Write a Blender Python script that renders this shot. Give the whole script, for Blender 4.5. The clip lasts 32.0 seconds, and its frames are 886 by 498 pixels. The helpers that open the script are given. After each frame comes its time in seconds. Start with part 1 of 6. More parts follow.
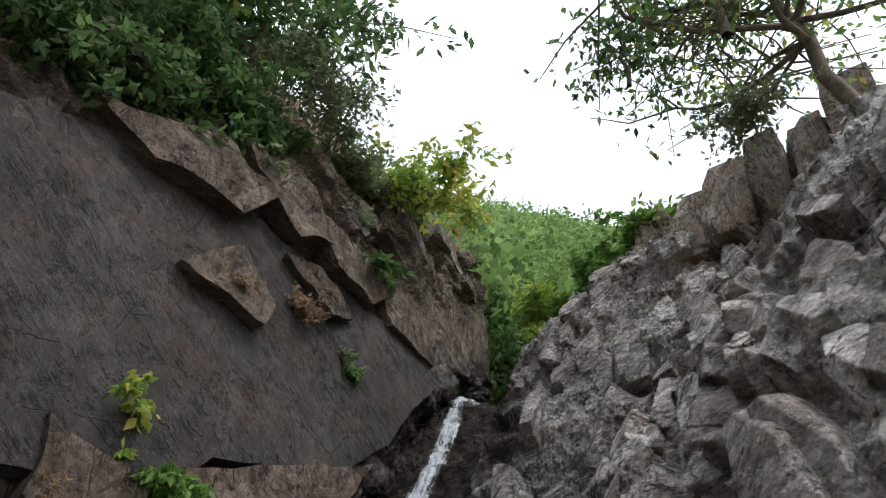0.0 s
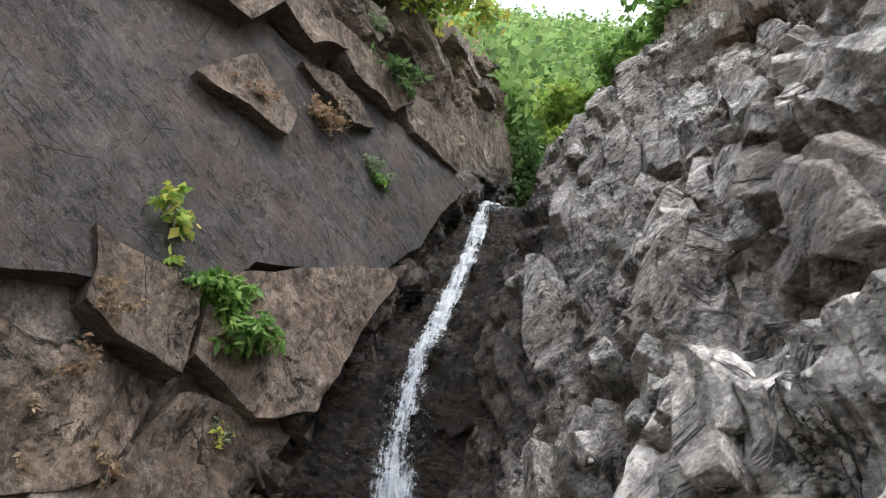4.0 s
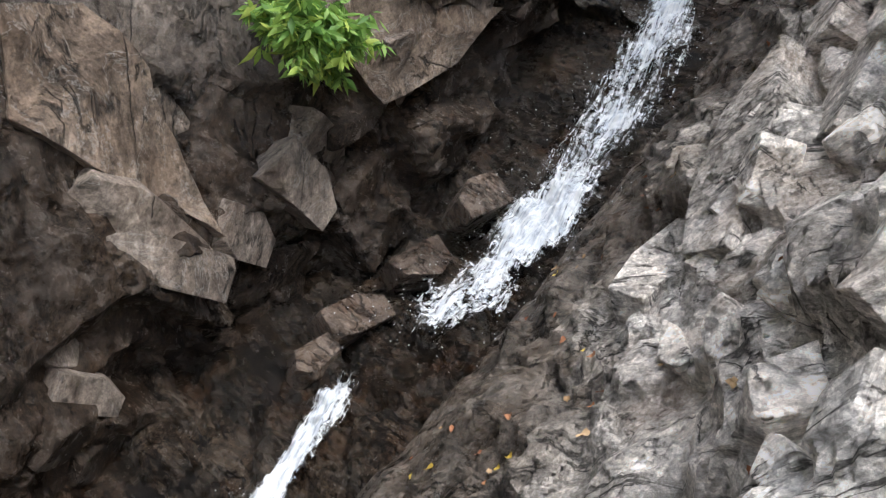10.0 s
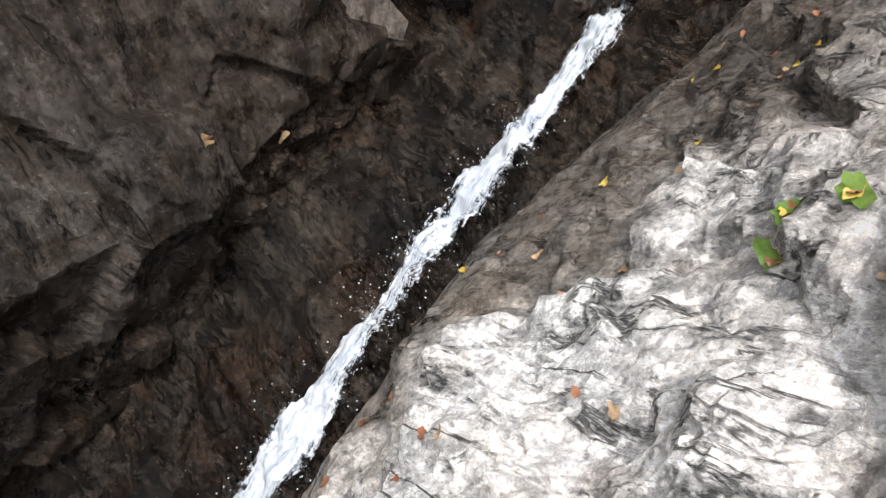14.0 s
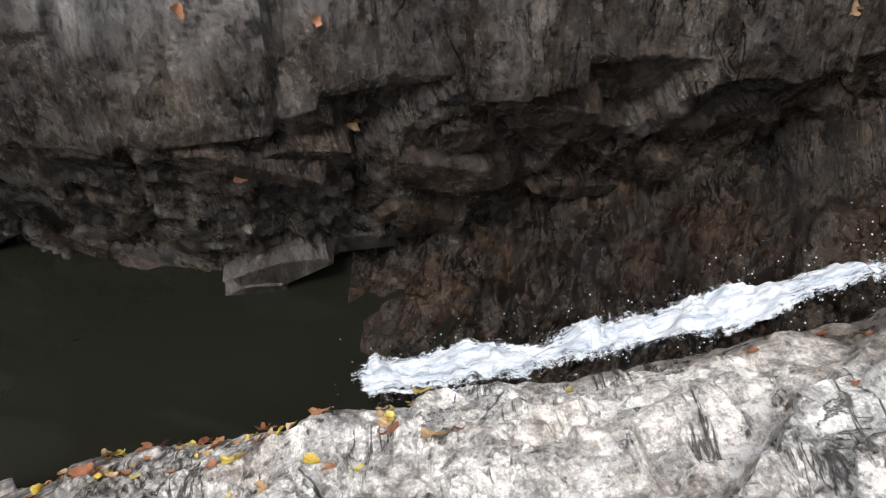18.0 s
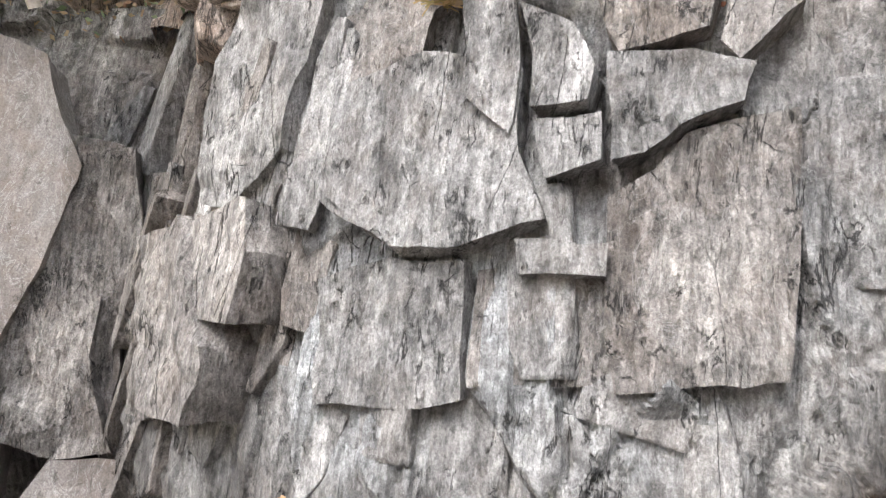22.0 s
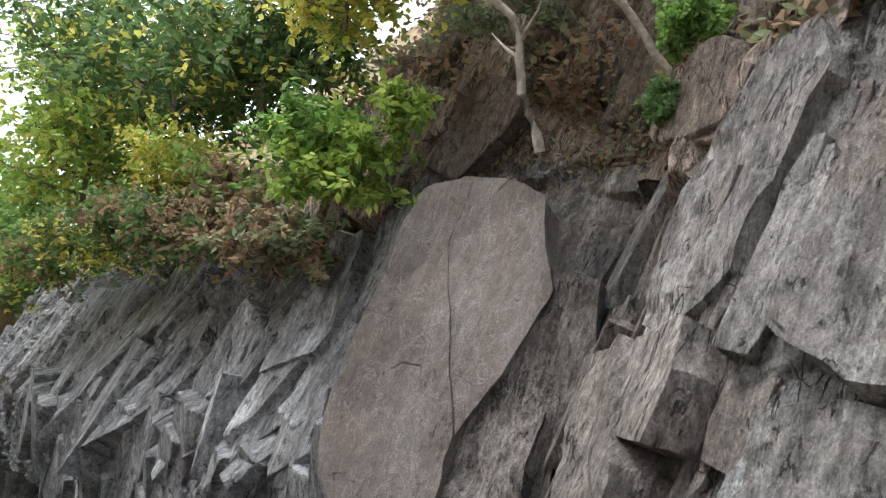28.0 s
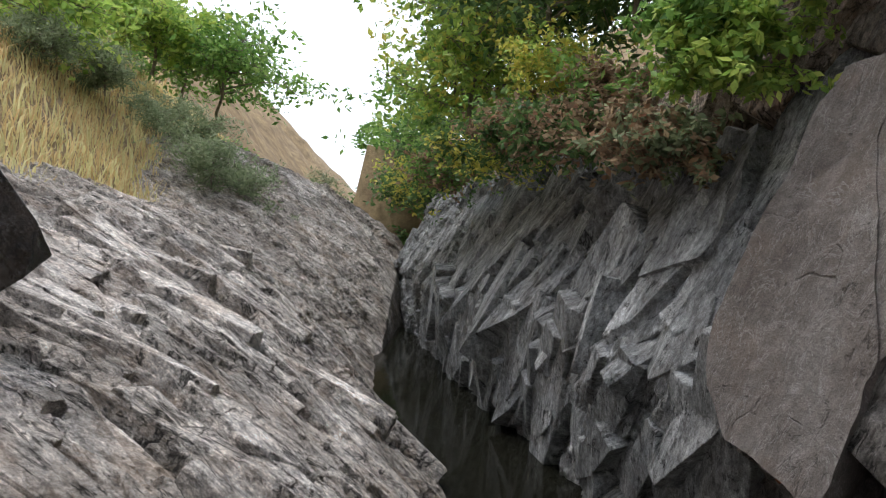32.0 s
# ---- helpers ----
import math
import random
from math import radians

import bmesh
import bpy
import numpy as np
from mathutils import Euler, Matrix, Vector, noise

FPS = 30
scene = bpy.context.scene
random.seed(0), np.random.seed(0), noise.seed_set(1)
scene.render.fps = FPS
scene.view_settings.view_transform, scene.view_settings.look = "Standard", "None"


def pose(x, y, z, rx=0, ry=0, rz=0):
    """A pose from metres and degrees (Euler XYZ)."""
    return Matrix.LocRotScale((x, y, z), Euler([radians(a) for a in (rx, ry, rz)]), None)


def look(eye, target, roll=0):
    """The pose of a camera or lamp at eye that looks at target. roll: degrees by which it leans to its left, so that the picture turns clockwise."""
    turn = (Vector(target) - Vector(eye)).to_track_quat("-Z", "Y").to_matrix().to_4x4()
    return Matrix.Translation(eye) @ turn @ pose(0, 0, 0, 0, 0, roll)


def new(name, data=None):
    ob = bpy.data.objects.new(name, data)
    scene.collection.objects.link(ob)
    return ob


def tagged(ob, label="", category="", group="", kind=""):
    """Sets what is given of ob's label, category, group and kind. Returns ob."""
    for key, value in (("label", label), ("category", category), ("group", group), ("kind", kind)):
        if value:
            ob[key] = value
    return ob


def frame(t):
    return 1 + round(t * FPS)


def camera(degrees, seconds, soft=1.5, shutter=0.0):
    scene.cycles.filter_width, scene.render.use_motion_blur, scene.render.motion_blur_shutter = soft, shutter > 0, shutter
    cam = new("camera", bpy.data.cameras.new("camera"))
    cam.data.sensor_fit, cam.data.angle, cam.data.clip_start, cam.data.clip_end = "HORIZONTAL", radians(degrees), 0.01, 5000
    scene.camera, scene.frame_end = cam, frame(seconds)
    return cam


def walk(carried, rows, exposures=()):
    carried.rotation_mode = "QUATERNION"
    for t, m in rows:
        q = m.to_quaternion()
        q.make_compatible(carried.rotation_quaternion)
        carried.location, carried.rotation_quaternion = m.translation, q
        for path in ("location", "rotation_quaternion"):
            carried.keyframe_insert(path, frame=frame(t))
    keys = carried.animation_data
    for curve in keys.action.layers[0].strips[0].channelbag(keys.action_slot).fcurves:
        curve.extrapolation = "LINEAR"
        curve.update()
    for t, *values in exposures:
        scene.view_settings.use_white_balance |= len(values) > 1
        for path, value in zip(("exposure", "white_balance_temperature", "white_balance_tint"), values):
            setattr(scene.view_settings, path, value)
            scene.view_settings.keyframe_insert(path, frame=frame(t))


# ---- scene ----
cam = camera(66.57, 32.0, soft=1.1)
PATH = [
    (0, (-0.036, 0.025, 2.800), (0.156, 1.623, 3.986), 4.61),
    (0.5, (-0.007, 0.036, 2.794), (0.247, 1.644, 3.957), 4.01),
    (1, (0.008, 0.040, 2.787), (0.311, 1.656, 3.925), 3.34),
    (1.5, (0.023, 0.060, 2.776), (0.390, 1.705, 3.853), 3.29),
    (2, (0.015, 0.071, 2.759), (0.400, 1.757, 3.764), 2.75),
    (2.5, (0.002, 0.094, 2.740), (0.350, 1.826, 3.678), 2.40),
    (3, (-0.034, 0.115, 2.714), (0.255, 1.896, 3.577), 1.82),
    (3.5, (-0.074, 0.140, 2.687), (0.158, 1.963, 3.477), 1.75),
    (5.5, (-0.132, 0.207, 2.577), (0.038, 2.134, 3.086), 1.27),
    (6, (-0.140, 0.227, 2.545), (0.015, 2.176, 2.967), 1.54),
    (6.5, (-0.150, 0.245, 2.512), (-0.025, 2.214, 2.840), 1.83),
    (7, (-0.171, 0.275, 2.473), (-0.083, 2.261, 2.697), 2.66),
    (7.5, (-0.188, 0.306, 2.434), (-0.133, 2.303, 2.526), 2.70),
    (8, (-0.206, 0.323, 2.395), (-0.197, 2.323, 2.352), 2.61),
    (8.5, (-0.241, 0.347, 2.338), (-0.292, 2.339, 2.168), 3.05),
    (9, (-0.300, 0.333, 2.284), (-0.429, 2.306, 1.981), 3.72),
    (9.5, (-0.343, 0.327, 2.217), (-0.568, 2.259, 1.752), 4.34),
    (10, (-0.376, 0.320, 2.157), (-0.705, 2.201, 1.564), 5.55),
    (10.5, (-0.416, 0.307, 2.103), (-0.851, 2.123, 1.386), 6.34),
    (11, (-0.453, 0.277, 2.056), (-1.054, 1.981, 1.199), 7.07),
    (11.5, (-0.465, 0.246, 2.011), (-1.173, 1.867, 1.078), 5.75),
    (12, (-0.450, 0.218, 1.963), (-1.140, 1.796, 0.946), 3.07),
    (12.5, (-0.442, 0.188, 1.924), (-1.092, 1.720, 0.815), 1.60),
    (13, (-0.432, 0.152, 1.895), (-1.095, 1.611, 0.699), -0.20),
    (13.5, (-0.426, 0.106, 1.872), (-1.128, 1.465, 0.583), -1.88),
    (14, (-0.441, 0.051, 1.859), (-1.213, 1.305, 0.506), -3.58),
    (14.5, (-0.449, -0.012, 1.852), (-1.316, 1.101, 0.434), -5.06),
    (16.5, (-0.421, -0.244, 1.806), (-1.571, 0.347, 0.280), -6.01),
    (17, (-0.408, -0.293, 1.806), (-1.613, 0.161, 0.276), -3.61),
    (17.5, (-0.390, -0.333, 1.806), (-1.647, -0.052, 0.276), -2.87),
    (18, (-0.382, -0.368, 1.808), (-1.662, -0.203, 0.279), -2.95),
    (18.5, (-0.374, -0.369, 1.802), (-1.631, -0.210, 0.255), -1.36),
    (19, (-0.364, -0.371, 1.800), (-1.562, -0.211, 0.206), 1.35),
    (19.5, (-0.365, -0.380, 1.801), (-1.539, -0.267, 0.185), 3.62),
    (20, (-0.369, -0.408, 1.831), (-1.664, -0.486, 0.309), 0.16),
    (20.5, (-0.372, -0.438, 1.925), (-1.903, -0.690, 0.664), -1.88),
    (21, (-0.381, -0.414, 2.035), (-2.121, -0.700, 1.091), -3.10),
    (21.5, (-0.353, -0.400, 2.118), (-2.210, -0.818, 1.502), -3.57),
    (22, (-0.326, -0.411, 2.151), (-2.239, -0.925, 1.879), -3.74),
    (22.5, (-0.342, -0.417, 2.180), (-2.236, -1.057, 2.133), -3.97),
    (23, (-0.342, -0.411, 2.203), (-2.216, -1.102, 2.306), -3.52),
    (23.5, (-0.348, -0.352, 2.171), (-2.230, -0.887, 2.587), -2.66),
    (24, (-0.316, -0.335, 2.094), (-2.144, -0.521, 2.885), -1.75),
    (24.5, (-0.400, -0.321, 1.870), (-2.003, -0.445, 3.059), -2.72),
    (26.5, (-0.593, -0.065, 1.893), (-2.079, -0.928, 2.916), 6.92),
    (27, (-0.609, -0.139, 1.868), (-2.015, -1.384, 2.556), 6.45),
    (27.5, (-0.573, -0.215, 1.817), (-1.832, -1.677, 2.343), 4.65),
    (28, (-0.594, -0.278, 1.743), (-1.735, -1.898, 2.017), 5.02),
    (28.5, (-0.593, -0.333, 1.680), (-1.619, -2.049, 1.744), 5.58),
    (29, (-0.597, -0.383, 1.618), (-1.502, -2.159, 1.458), 6.22),
    (29.5, (-0.601, -0.421, 1.589), (-1.357, -2.252, 1.312), 7.07),
    (30, (-0.600, -0.458, 1.587), (-1.230, -2.337, 1.315), 6.65),
    (30.5, (-0.553, -0.479, 1.590), (-1.035, -2.404, 1.342), 7.14),
    (31, (-0.517, -0.512, 1.584), (-0.846, -2.474, 1.370), 6.72),
    (31.5, (-0.508, -0.530, 1.590), (-0.755, -2.506, 1.411), 6.77),
    (32, (-0.486, -0.525, 1.635), (-0.703, -2.512, 1.542), 6.73),
]
EXPOSURES = [(0, 0.0), (2, 0.2), (3.5, 0.7), (5.5, 1.3), (7, 1.55), (9, 1.25), (12, 1.3), (14.5, 1.1), (17, 1.05), (19.5, 1.15), (20.2, 1.45), (21, 2.1), (22, 2.05), (23, 1.95), (24, 1.95), (26.5, 1.65), (27, 1.5), (28, 1.05), (28.5, 0.95), (30, 0.65), (32, 0.35)]
walk(cam, [(t, look(eye, target, roll)) for t, eye, target, roll in PATH], EXPOSURES)

# ---- world, sun ----
SUN_EL, SUN_AZ = radians(66), radians(120)
world = bpy.data.worlds.new("world")
scene.world = world
world.use_nodes = True
wn = world.node_tree.nodes
wl = world.node_tree.links
wn.clear()
w_out = wn.new("ShaderNodeOutputWorld")
w_bg = wn.new("ShaderNodeBackground")
w_sky = wn.new("ShaderNodeTexSky")
w_sky.sky_type = "NISHITA"
w_sky.sun_disc = False
w_sky.sun_elevation, w_sky.sun_rotation = SUN_EL, SUN_AZ
w_sky.air_density, w_sky.dust_density, w_sky.ozone_density = 1.0, 6.0, 1.0
w_mix = wn.new("ShaderNodeMix")
w_mix.data_type = "RGBA"
w_mix.inputs["Factor"].default_value = 0.85
w_mix.inputs["B"].default_value = (9.1, 9.6, 10.9, 1.0)   # even white cloud cover
wl.new(w_sky.outputs["Color"], w_mix.inputs["A"])
wl.new(w_mix.outputs["Result"], w_bg.inputs["Color"])
w_bg.inputs["Strength"].default_value = 0.15
wl.new(w_bg.outputs["Background"], w_out.inputs["Surface"])

sun_data = bpy.data.lights.new("sun", "SUN")
sun_data.energy, sun_data.angle, sun_data.color = 1.2, radians(14), (1.0, 0.98, 0.95)
sun = new("sun", sun_data)
sun.rotation_euler = (math.pi / 2 - SUN_EL, 0, math.pi - SUN_AZ)


# ---- noise on arrays of points ----
def hash3(i, j, k, seed):
    h = (i.astype(np.int64) * 374761393 + j.astype(np.int64) * 668265263 + k.astype(np.int64) * 2147483647 + seed * 974711) & 0x7FFFFFFF
    h = ((h ^ (h >> 13)) * 1274126177) & 0x7FFFFFFF
    h = ((h ^ (h >> 15)) * 1911520717) & 0x7FFFFFFF
    return ((h ^ (h >> 16)) & 0xFFFFF) / 1048575.0


def vnoise(p, seed=0):
    """Smooth value noise, -1 to 1, at rows of points."""
    f0 = np.floor(p).astype(np.int64)
    u = p - f0
    u = u * u * (3 - 2 * u)
    out = np.zeros(len(p))
    for a in (0, 1):
        for b in (0, 1):
            for c in (0, 1):
                w = (u[:, 0] if a else 1 - u[:, 0]) * (u[:, 1] if b else 1 - u[:, 1]) * (u[:, 2] if c else 1 - u[:, 2])
                out += w * hash3(f0[:, 0] + a, f0[:, 1] + b, f0[:, 2] + c, seed)
    return 2 * out - 1


def fbm(p, octaves=4, seed=0, gain=0.5):
    out, amp = np.zeros(len(p)), 1.0
    for o in range(octaves):
        out += amp * vnoise(p * 2.0 ** o + 17.3 * o, seed + o)
        amp *= gain
    return out


def blocks(p, seed=0, tilt=0.6, soft=0.12):
    """Broken rock: each Voronoi cell is a facet of its own height and tilt, worn over soft at its edges. Returns the height and how near the joint is (0 at it)."""
    f0 = np.floor(p).astype(np.int64)
    best, second = np.full(len(p), 9.0), np.full(len(p), 9.0)
    height, other = np.zeros(len(p)), np.zeros(len(p))
    for a in (-1, 0, 1):
        for b in (-1, 0, 1):
            for c in (-1, 0, 1):
                i, j, k = f0[:, 0] + a, f0[:, 1] + b, f0[:, 2] + c
                d = np.stack([p[:, 0] - i - 0.1 - 0.8 * hash3(i, j, k, seed), p[:, 1] - j - 0.1 - 0.8 * hash3(i, j, k, seed + 1),
                              p[:, 2] - k - 0.1 - 0.8 * hash3(i, j, k, seed + 2)], 1)
                r = (d * d).sum(1)
                h = hash3(i, j, k, seed + 3) - 0.5
                for n in range(3):
                    h = h + tilt * (hash3(i, j, k, seed + 4 + n) - 0.5) * d[:, n]
                near = r < best
                nearer = r < second
                other = np.where(near, height, np.where(nearer, h, other))
                second = np.where(near, best, np.where(nearer, r, second))
                height = np.where(near, h, height)
                best = np.minimum(best, r)
    edge = np.sqrt(second) - np.sqrt(best)
    w = 0.5 + 0.5 * np.clip(edge / soft, 0, 1)
    return height * w + other * (1 - w), edge


def framed(p, n, scale):
    """Points in the frame of the rock's bedding, whose planes stand across n, stretched by scale (along, along, across)."""
    n = Vector(n).normalized()
    a = n.cross((0.31, 0.2, 0.93)).normalized()
    m = np.array([a, n.cross(a), n])
    return (p @ m.T) / np.array(scale)


# ---- mesh helpers ----
def mesh_from(name, verts, faces, smooth=False):
    me = bpy.data.meshes.new(name)
    verts = np.asarray(verts, np.float32)
    faces = np.asarray(faces, np.int32)
    n = faces.shape[1]
    me.vertices.add(len(verts))
    me.vertices.foreach_set("co", verts.ravel())
    me.loops.add(faces.size)
    me.loops.foreach_set("vertex_index", faces.ravel())
    me.polygons.add(len(faces))
    me.polygons.foreach_set("loop_start", np.arange(0, faces.size, n, dtype=np.int32))
    me.polygons.foreach_set("loop_total", np.full(len(faces), n, np.int32))
    me.polygons.foreach_set("use_smooth", np.full(len(faces), smooth))
    me.update(calc_edges=True)
    return me


def grid_faces(rows, cols):
    i = np.arange(rows - 1)[:, None] * cols + np.arange(cols - 1)[None, :]
    i = i.ravel()
    return np.stack([i, i + 1, i + cols + 1, i + cols], 1)


def grid_normals(g):
    a = np.gradient(g, axis=0)
    b = np.gradient(g, axis=1)
    n = np.cross(a, b)
    return n / (np.linalg.norm(n, axis=2, keepdims=True) + 1e-9)


def attribute(me, name, values):
    at = me.attributes.new(name, "FLOAT", "POINT")
    at.data.foreach_set("value", np.asarray(values, np.float32))


def stretch(x, xs, ys):
    return np.interp(x, xs, ys)


# ---- materials ----
def material(name):
    m = bpy.data.materials.new(name)
    m.use_nodes = True
    t = m.node_tree
    t.nodes.clear()
    out = t.nodes.new("ShaderNodeOutputMaterial")
    b = t.nodes.new("ShaderNodeBsdfPrincipled")
    t.links.new(b.outputs["BSDF"], out.inputs["Surface"])
    return m, t, b


def node(t, kind, **values):
    n = t.nodes.new(kind)
    for key, value in values.items():
        n.inputs[key].default_value = value
    return n


def ramp(t, source, stops):
    r = t.nodes.new("ShaderNodeValToRGB")
    e = r.color_ramp.elements
    e[0].position, e[0].color = stops[0][0], (*stops[0][1], 1)
    e[1].position, e[1].color = stops[-1][0], (*stops[-1][1], 1)
    for pos, col in stops[1:-1]:
        k = e.new(pos)
        k.color = (*col, 1)
    t.links.new(source, r.inputs["Fac"])
    return r.outputs["Color"]


def mix(t, factor, a, b, blend="MIX"):
    m = t.nodes.new("ShaderNodeMix")
    m.data_type, m.blend_type = "RGBA", blend
    for value, socket in ((factor, "Factor"), (a, "A"), (b, "B")):
        if isinstance(value, (int, float)):
            m.inputs[socket].default_value = value if socket == "Factor" else (value, value, value, 1)
        elif isinstance(value, tuple):
            m.inputs[socket].default_value = (*value, 1)
        else:
            t.links.new(value, m.inputs[socket])
    return m.outputs["Result"]


def grey(c):
    return (c, c, c)


def coords(t, across=None, squeeze=1.0):
    """Place in the world; with across, in a frame whose third axis is that way and is squeezed."""
    g = t.nodes.new("ShaderNodeNewGeometry")
    if across is None:
        return g.outputs["Position"]
    n = Vector(across).normalized()
    a = n.cross((0.31, 0.2, 0.93)).normalized()
    c = t.nodes.new("ShaderNodeCombineXYZ")
    for axis, way in zip("XYZ", (a, n.cross(a), n * squeeze)):
        d = t.nodes.new("ShaderNodeVectorMath")
        d.operation = "DOT_PRODUCT"
        t.links.new(g.outputs["Position"], d.inputs[0])
        d.inputs[1].default_value = way
        t.links.new(d.outputs["Value"], c.inputs[axis])
    return c.outputs["Vector"]


def noise_tex(t, vector, scale, detail=6.0, rough=0.6, distortion=0.0):
    n = node(t, "ShaderNodeTexNoise", Scale=scale, Detail=detail, Roughness=rough, Distortion=distortion)
    t.links.new(vector, n.inputs["Vector"])
    return n.outputs["Fac"]


def bump(t, height, strength, distance, normal=None):
    b = node(t, "ShaderNodeBump", Strength=strength, Distance=distance)
    t.links.new(height, b.inputs["Height"])
    if normal is not None:
        t.links.new(normal, b.inputs["Normal"])
    return b.outputs["Normal"]


def rock_material(name, tone_a, tone_b, across, stain, vein=0.0, rust=0.3, contrast=1.0, facets=0.6, lines=0.5, lines_across=None, creviced=0.0):
    """Bedded rock in two tones (dark, middle, light each) mixed by the 'tone' attribute: mottled, lined along the bedding, cracked, rust-stained, and wet where
    the 'wet' attribute says so. facets: how broken it is; lines: how strong its fine layering; creviced: more (+) or fewer (-) crevices."""
    m, t, b = material(name)
    plain = coords(t)
    bed = coords(t, across, 4.0)
    wide = coords(t, across, 2.2)
    big = noise_tex(t, plain, 0.8, 5, 0.6)
    fine = noise_tex(t, coords(t, across, 1.6), 11, 9, 0.72, 0.2)
    grit = noise_tex(t, plain, 70, 6, 0.8)
    streak = noise_tex(t, bed, 0.9, 5, 0.6, 0.3)
    tone = t.nodes.new("ShaderNodeAttribute")
    tone.attribute_name = "tone"
    pos = [0.32, 0.5, 0.68]
    base = mix(t, tone.outputs["Fac"], ramp(t, streak, list(zip(pos, tone_a))), ramp(t, streak, list(zip(pos, tone_b))))
    # flat broken facets at three sizes, each with a tilt and a shade of its own
    nrm = None
    for squeeze, scale, deep, shade in ((2.2, 2.3, 0.8, 0.35), (2.4, 7.0, 1.1, 0.45), (2.6, 20.0, 1.2, 0.5), (2.2, 52.0, 1.2, 0.5)):
        warp = mix(t, 0.06, coords(t, across, squeeze), noise_vec(t, plain, 3), "LINEAR_LIGHT")
        cell = node(t, "ShaderNodeTexVoronoi", Scale=scale, Randomness=1.0)
        t.links.new(warp, cell.inputs["Vector"])
        height = facet(t, warp, cell, 1.0)
        nrm = bump(t, height, 0.8, deep * contrast * facets * 0.8, nrm)
        base = mix(t, shade * facets, base, ramp(t, channel(t, cell.outputs["Color"]), [(0.0, grey(0.5)), (0.45, grey(1.0)), (1.0, grey(1.4))]), "MULTIPLY")
    # thin layers, seen edge on as lines
    layer = noise_tex(t, coords(t, lines_across or across, 11.0), 1.5, 9, 0.66, 0.35)
    base = mix(t, lines, base, ramp(t, layer, [(0.36, grey(0.5)), (0.45, grey(0.95)), (0.55, grey(1.2)), (0.64, grey(1.7))]), "MULTIPLY")
    base = mix(t, 0.75 * contrast, base, ramp(t, fine, [(0.37, grey(0.45)), (0.48, grey(1.05)), (0.6, grey(1.6))]), "MULTIPLY")
    base = mix(t, 0.5, base, ramp(t, grit, [(0.38, grey(0.45)), (0.5, grey(1.0)), (0.62, grey(1.55))]), "MULTIPLY")
    rusty = ramp(t, noise_tex(t, plain, 1.9, 8, 0.72), [(0.5, grey(0)), (0.6, grey(1))])
    base = mix(t, mix(t, 1.0, rusty, grey(rust), "MULTIPLY"), base, mix(t, 0.65, base, stain))
    if vein:
        v = ramp(t, noise_tex(t, wide, 2.2, 7, 0.65, 1.2), [(0.488, grey(0)), (0.5, grey(1)), (0.512, grey(0))])
        base = mix(t, mix(t, 1.0, v, grey(vein), "MULTIPLY"), base, (0.6, 0.59, 0.57))
    base = mix(t, 0.5, base, ramp(t, big, [(0.3, grey(0.6)), (0.7, grey(1.3))]), "MULTIPLY")
    info = t.nodes.new("ShaderNodeObjectInfo")
    base = mix(t, 0.8, base, ramp(t, info.outputs["Random"], [(0, grey(0.85)), (1, grey(1.15))]), "MULTIPLY")
    # long joints, then many thin broken crevices along the layers and across them
    joint = None
    for squeeze, scale, thin, lo in ((4.0, 0.5, 0.004, 0.44), (1.2, 0.8, 0.004, 0.38)):
        vor = node(t, "ShaderNodeTexVoronoi", Scale=scale)
        vor.feature = "DISTANCE_TO_EDGE"
        t.links.new(mix(t, 0.05, coords(t, across, squeeze), noise_vec(t, plain, 5), "LINEAR_LIGHT"), vor.inputs["Vector"])
        edge = ramp(t, vor.outputs["Distance"], [(0.0, grey(0)), (thin, grey(1))])
        some = ramp(t, noise_tex(t, plain, 1.7 * scale + 0.6, 4), [(lo, grey(0)), (lo + 0.04, grey(1))])
        crack = mix(t, 1.0, edge, some, "LIGHTEN")
        joint = crack if joint is None else mix(t, 1.0, joint, crack, "DARKEN")
    for way, squeeze, scale, w, lo in ((lines_across or across, 6.0, 0.9, 0.016, 0.5), (lines_across or across, 3.5, 3.0, 0.03, 0.47), (across, 1.3, 2.6, 0.012, 0.45)):
        n = noise_tex(t, coords(t, way, squeeze), scale, 6, 0.6, 0.5)
        crack = ramp(t, n, [(0.5 - w, grey(1)), (0.5 - 0.2 * w, grey(0)), (0.5 + 0.2 * w, grey(0)), (0.5 + w, grey(1))])
        lo += creviced
        some = ramp(t, noise_tex(t, plain, 1.3 * scale + 0.8, 4), [(lo, grey(0)), (lo + 0.05, grey(1))])
        joint = mix(t, 1.0, joint, mix(t, 1.0, crack, some, "LIGHTEN"), "DARKEN")
    base = mix(t, min(0.8, contrast), base, mix(t, 1.0, base, joint, "MULTIPLY"))
    wet = t.nodes.new("ShaderNodeAttribute")
    wet.attribute_name = "wet"
    wetf = mix(t, 1.0, wet.outputs["Fac"], ramp(t, noise_tex(t, plain, 5, 6, 0.7), [(0.3, grey(0.7)), (0.6, grey(1))]), "MULTIPLY")
    # wet darkening; on the left wall it also carries the overhang's shade
    colour = mix(t, wetf, base, mix(t, 1.0, base, (0.15, 0.115, 0.085), "MULTIPLY"))
    t.links.new(colour, b.inputs["Base Color"])
    rough = mix(t, wetf, ramp(t, fine, [(0.3, grey(0.7)), (0.7, grey(0.95))]), ramp(t, fine, [(0.3, grey(0.05)), (0.7, grey(0.28))]))
    t.links.new(rough, b.inputs["Roughness"])
    b.inputs["Specular IOR Level"].default_value = 0.4
    nrm = bump(t, joint, min(1.0, 1.2 * contrast), 0.04, nrm)
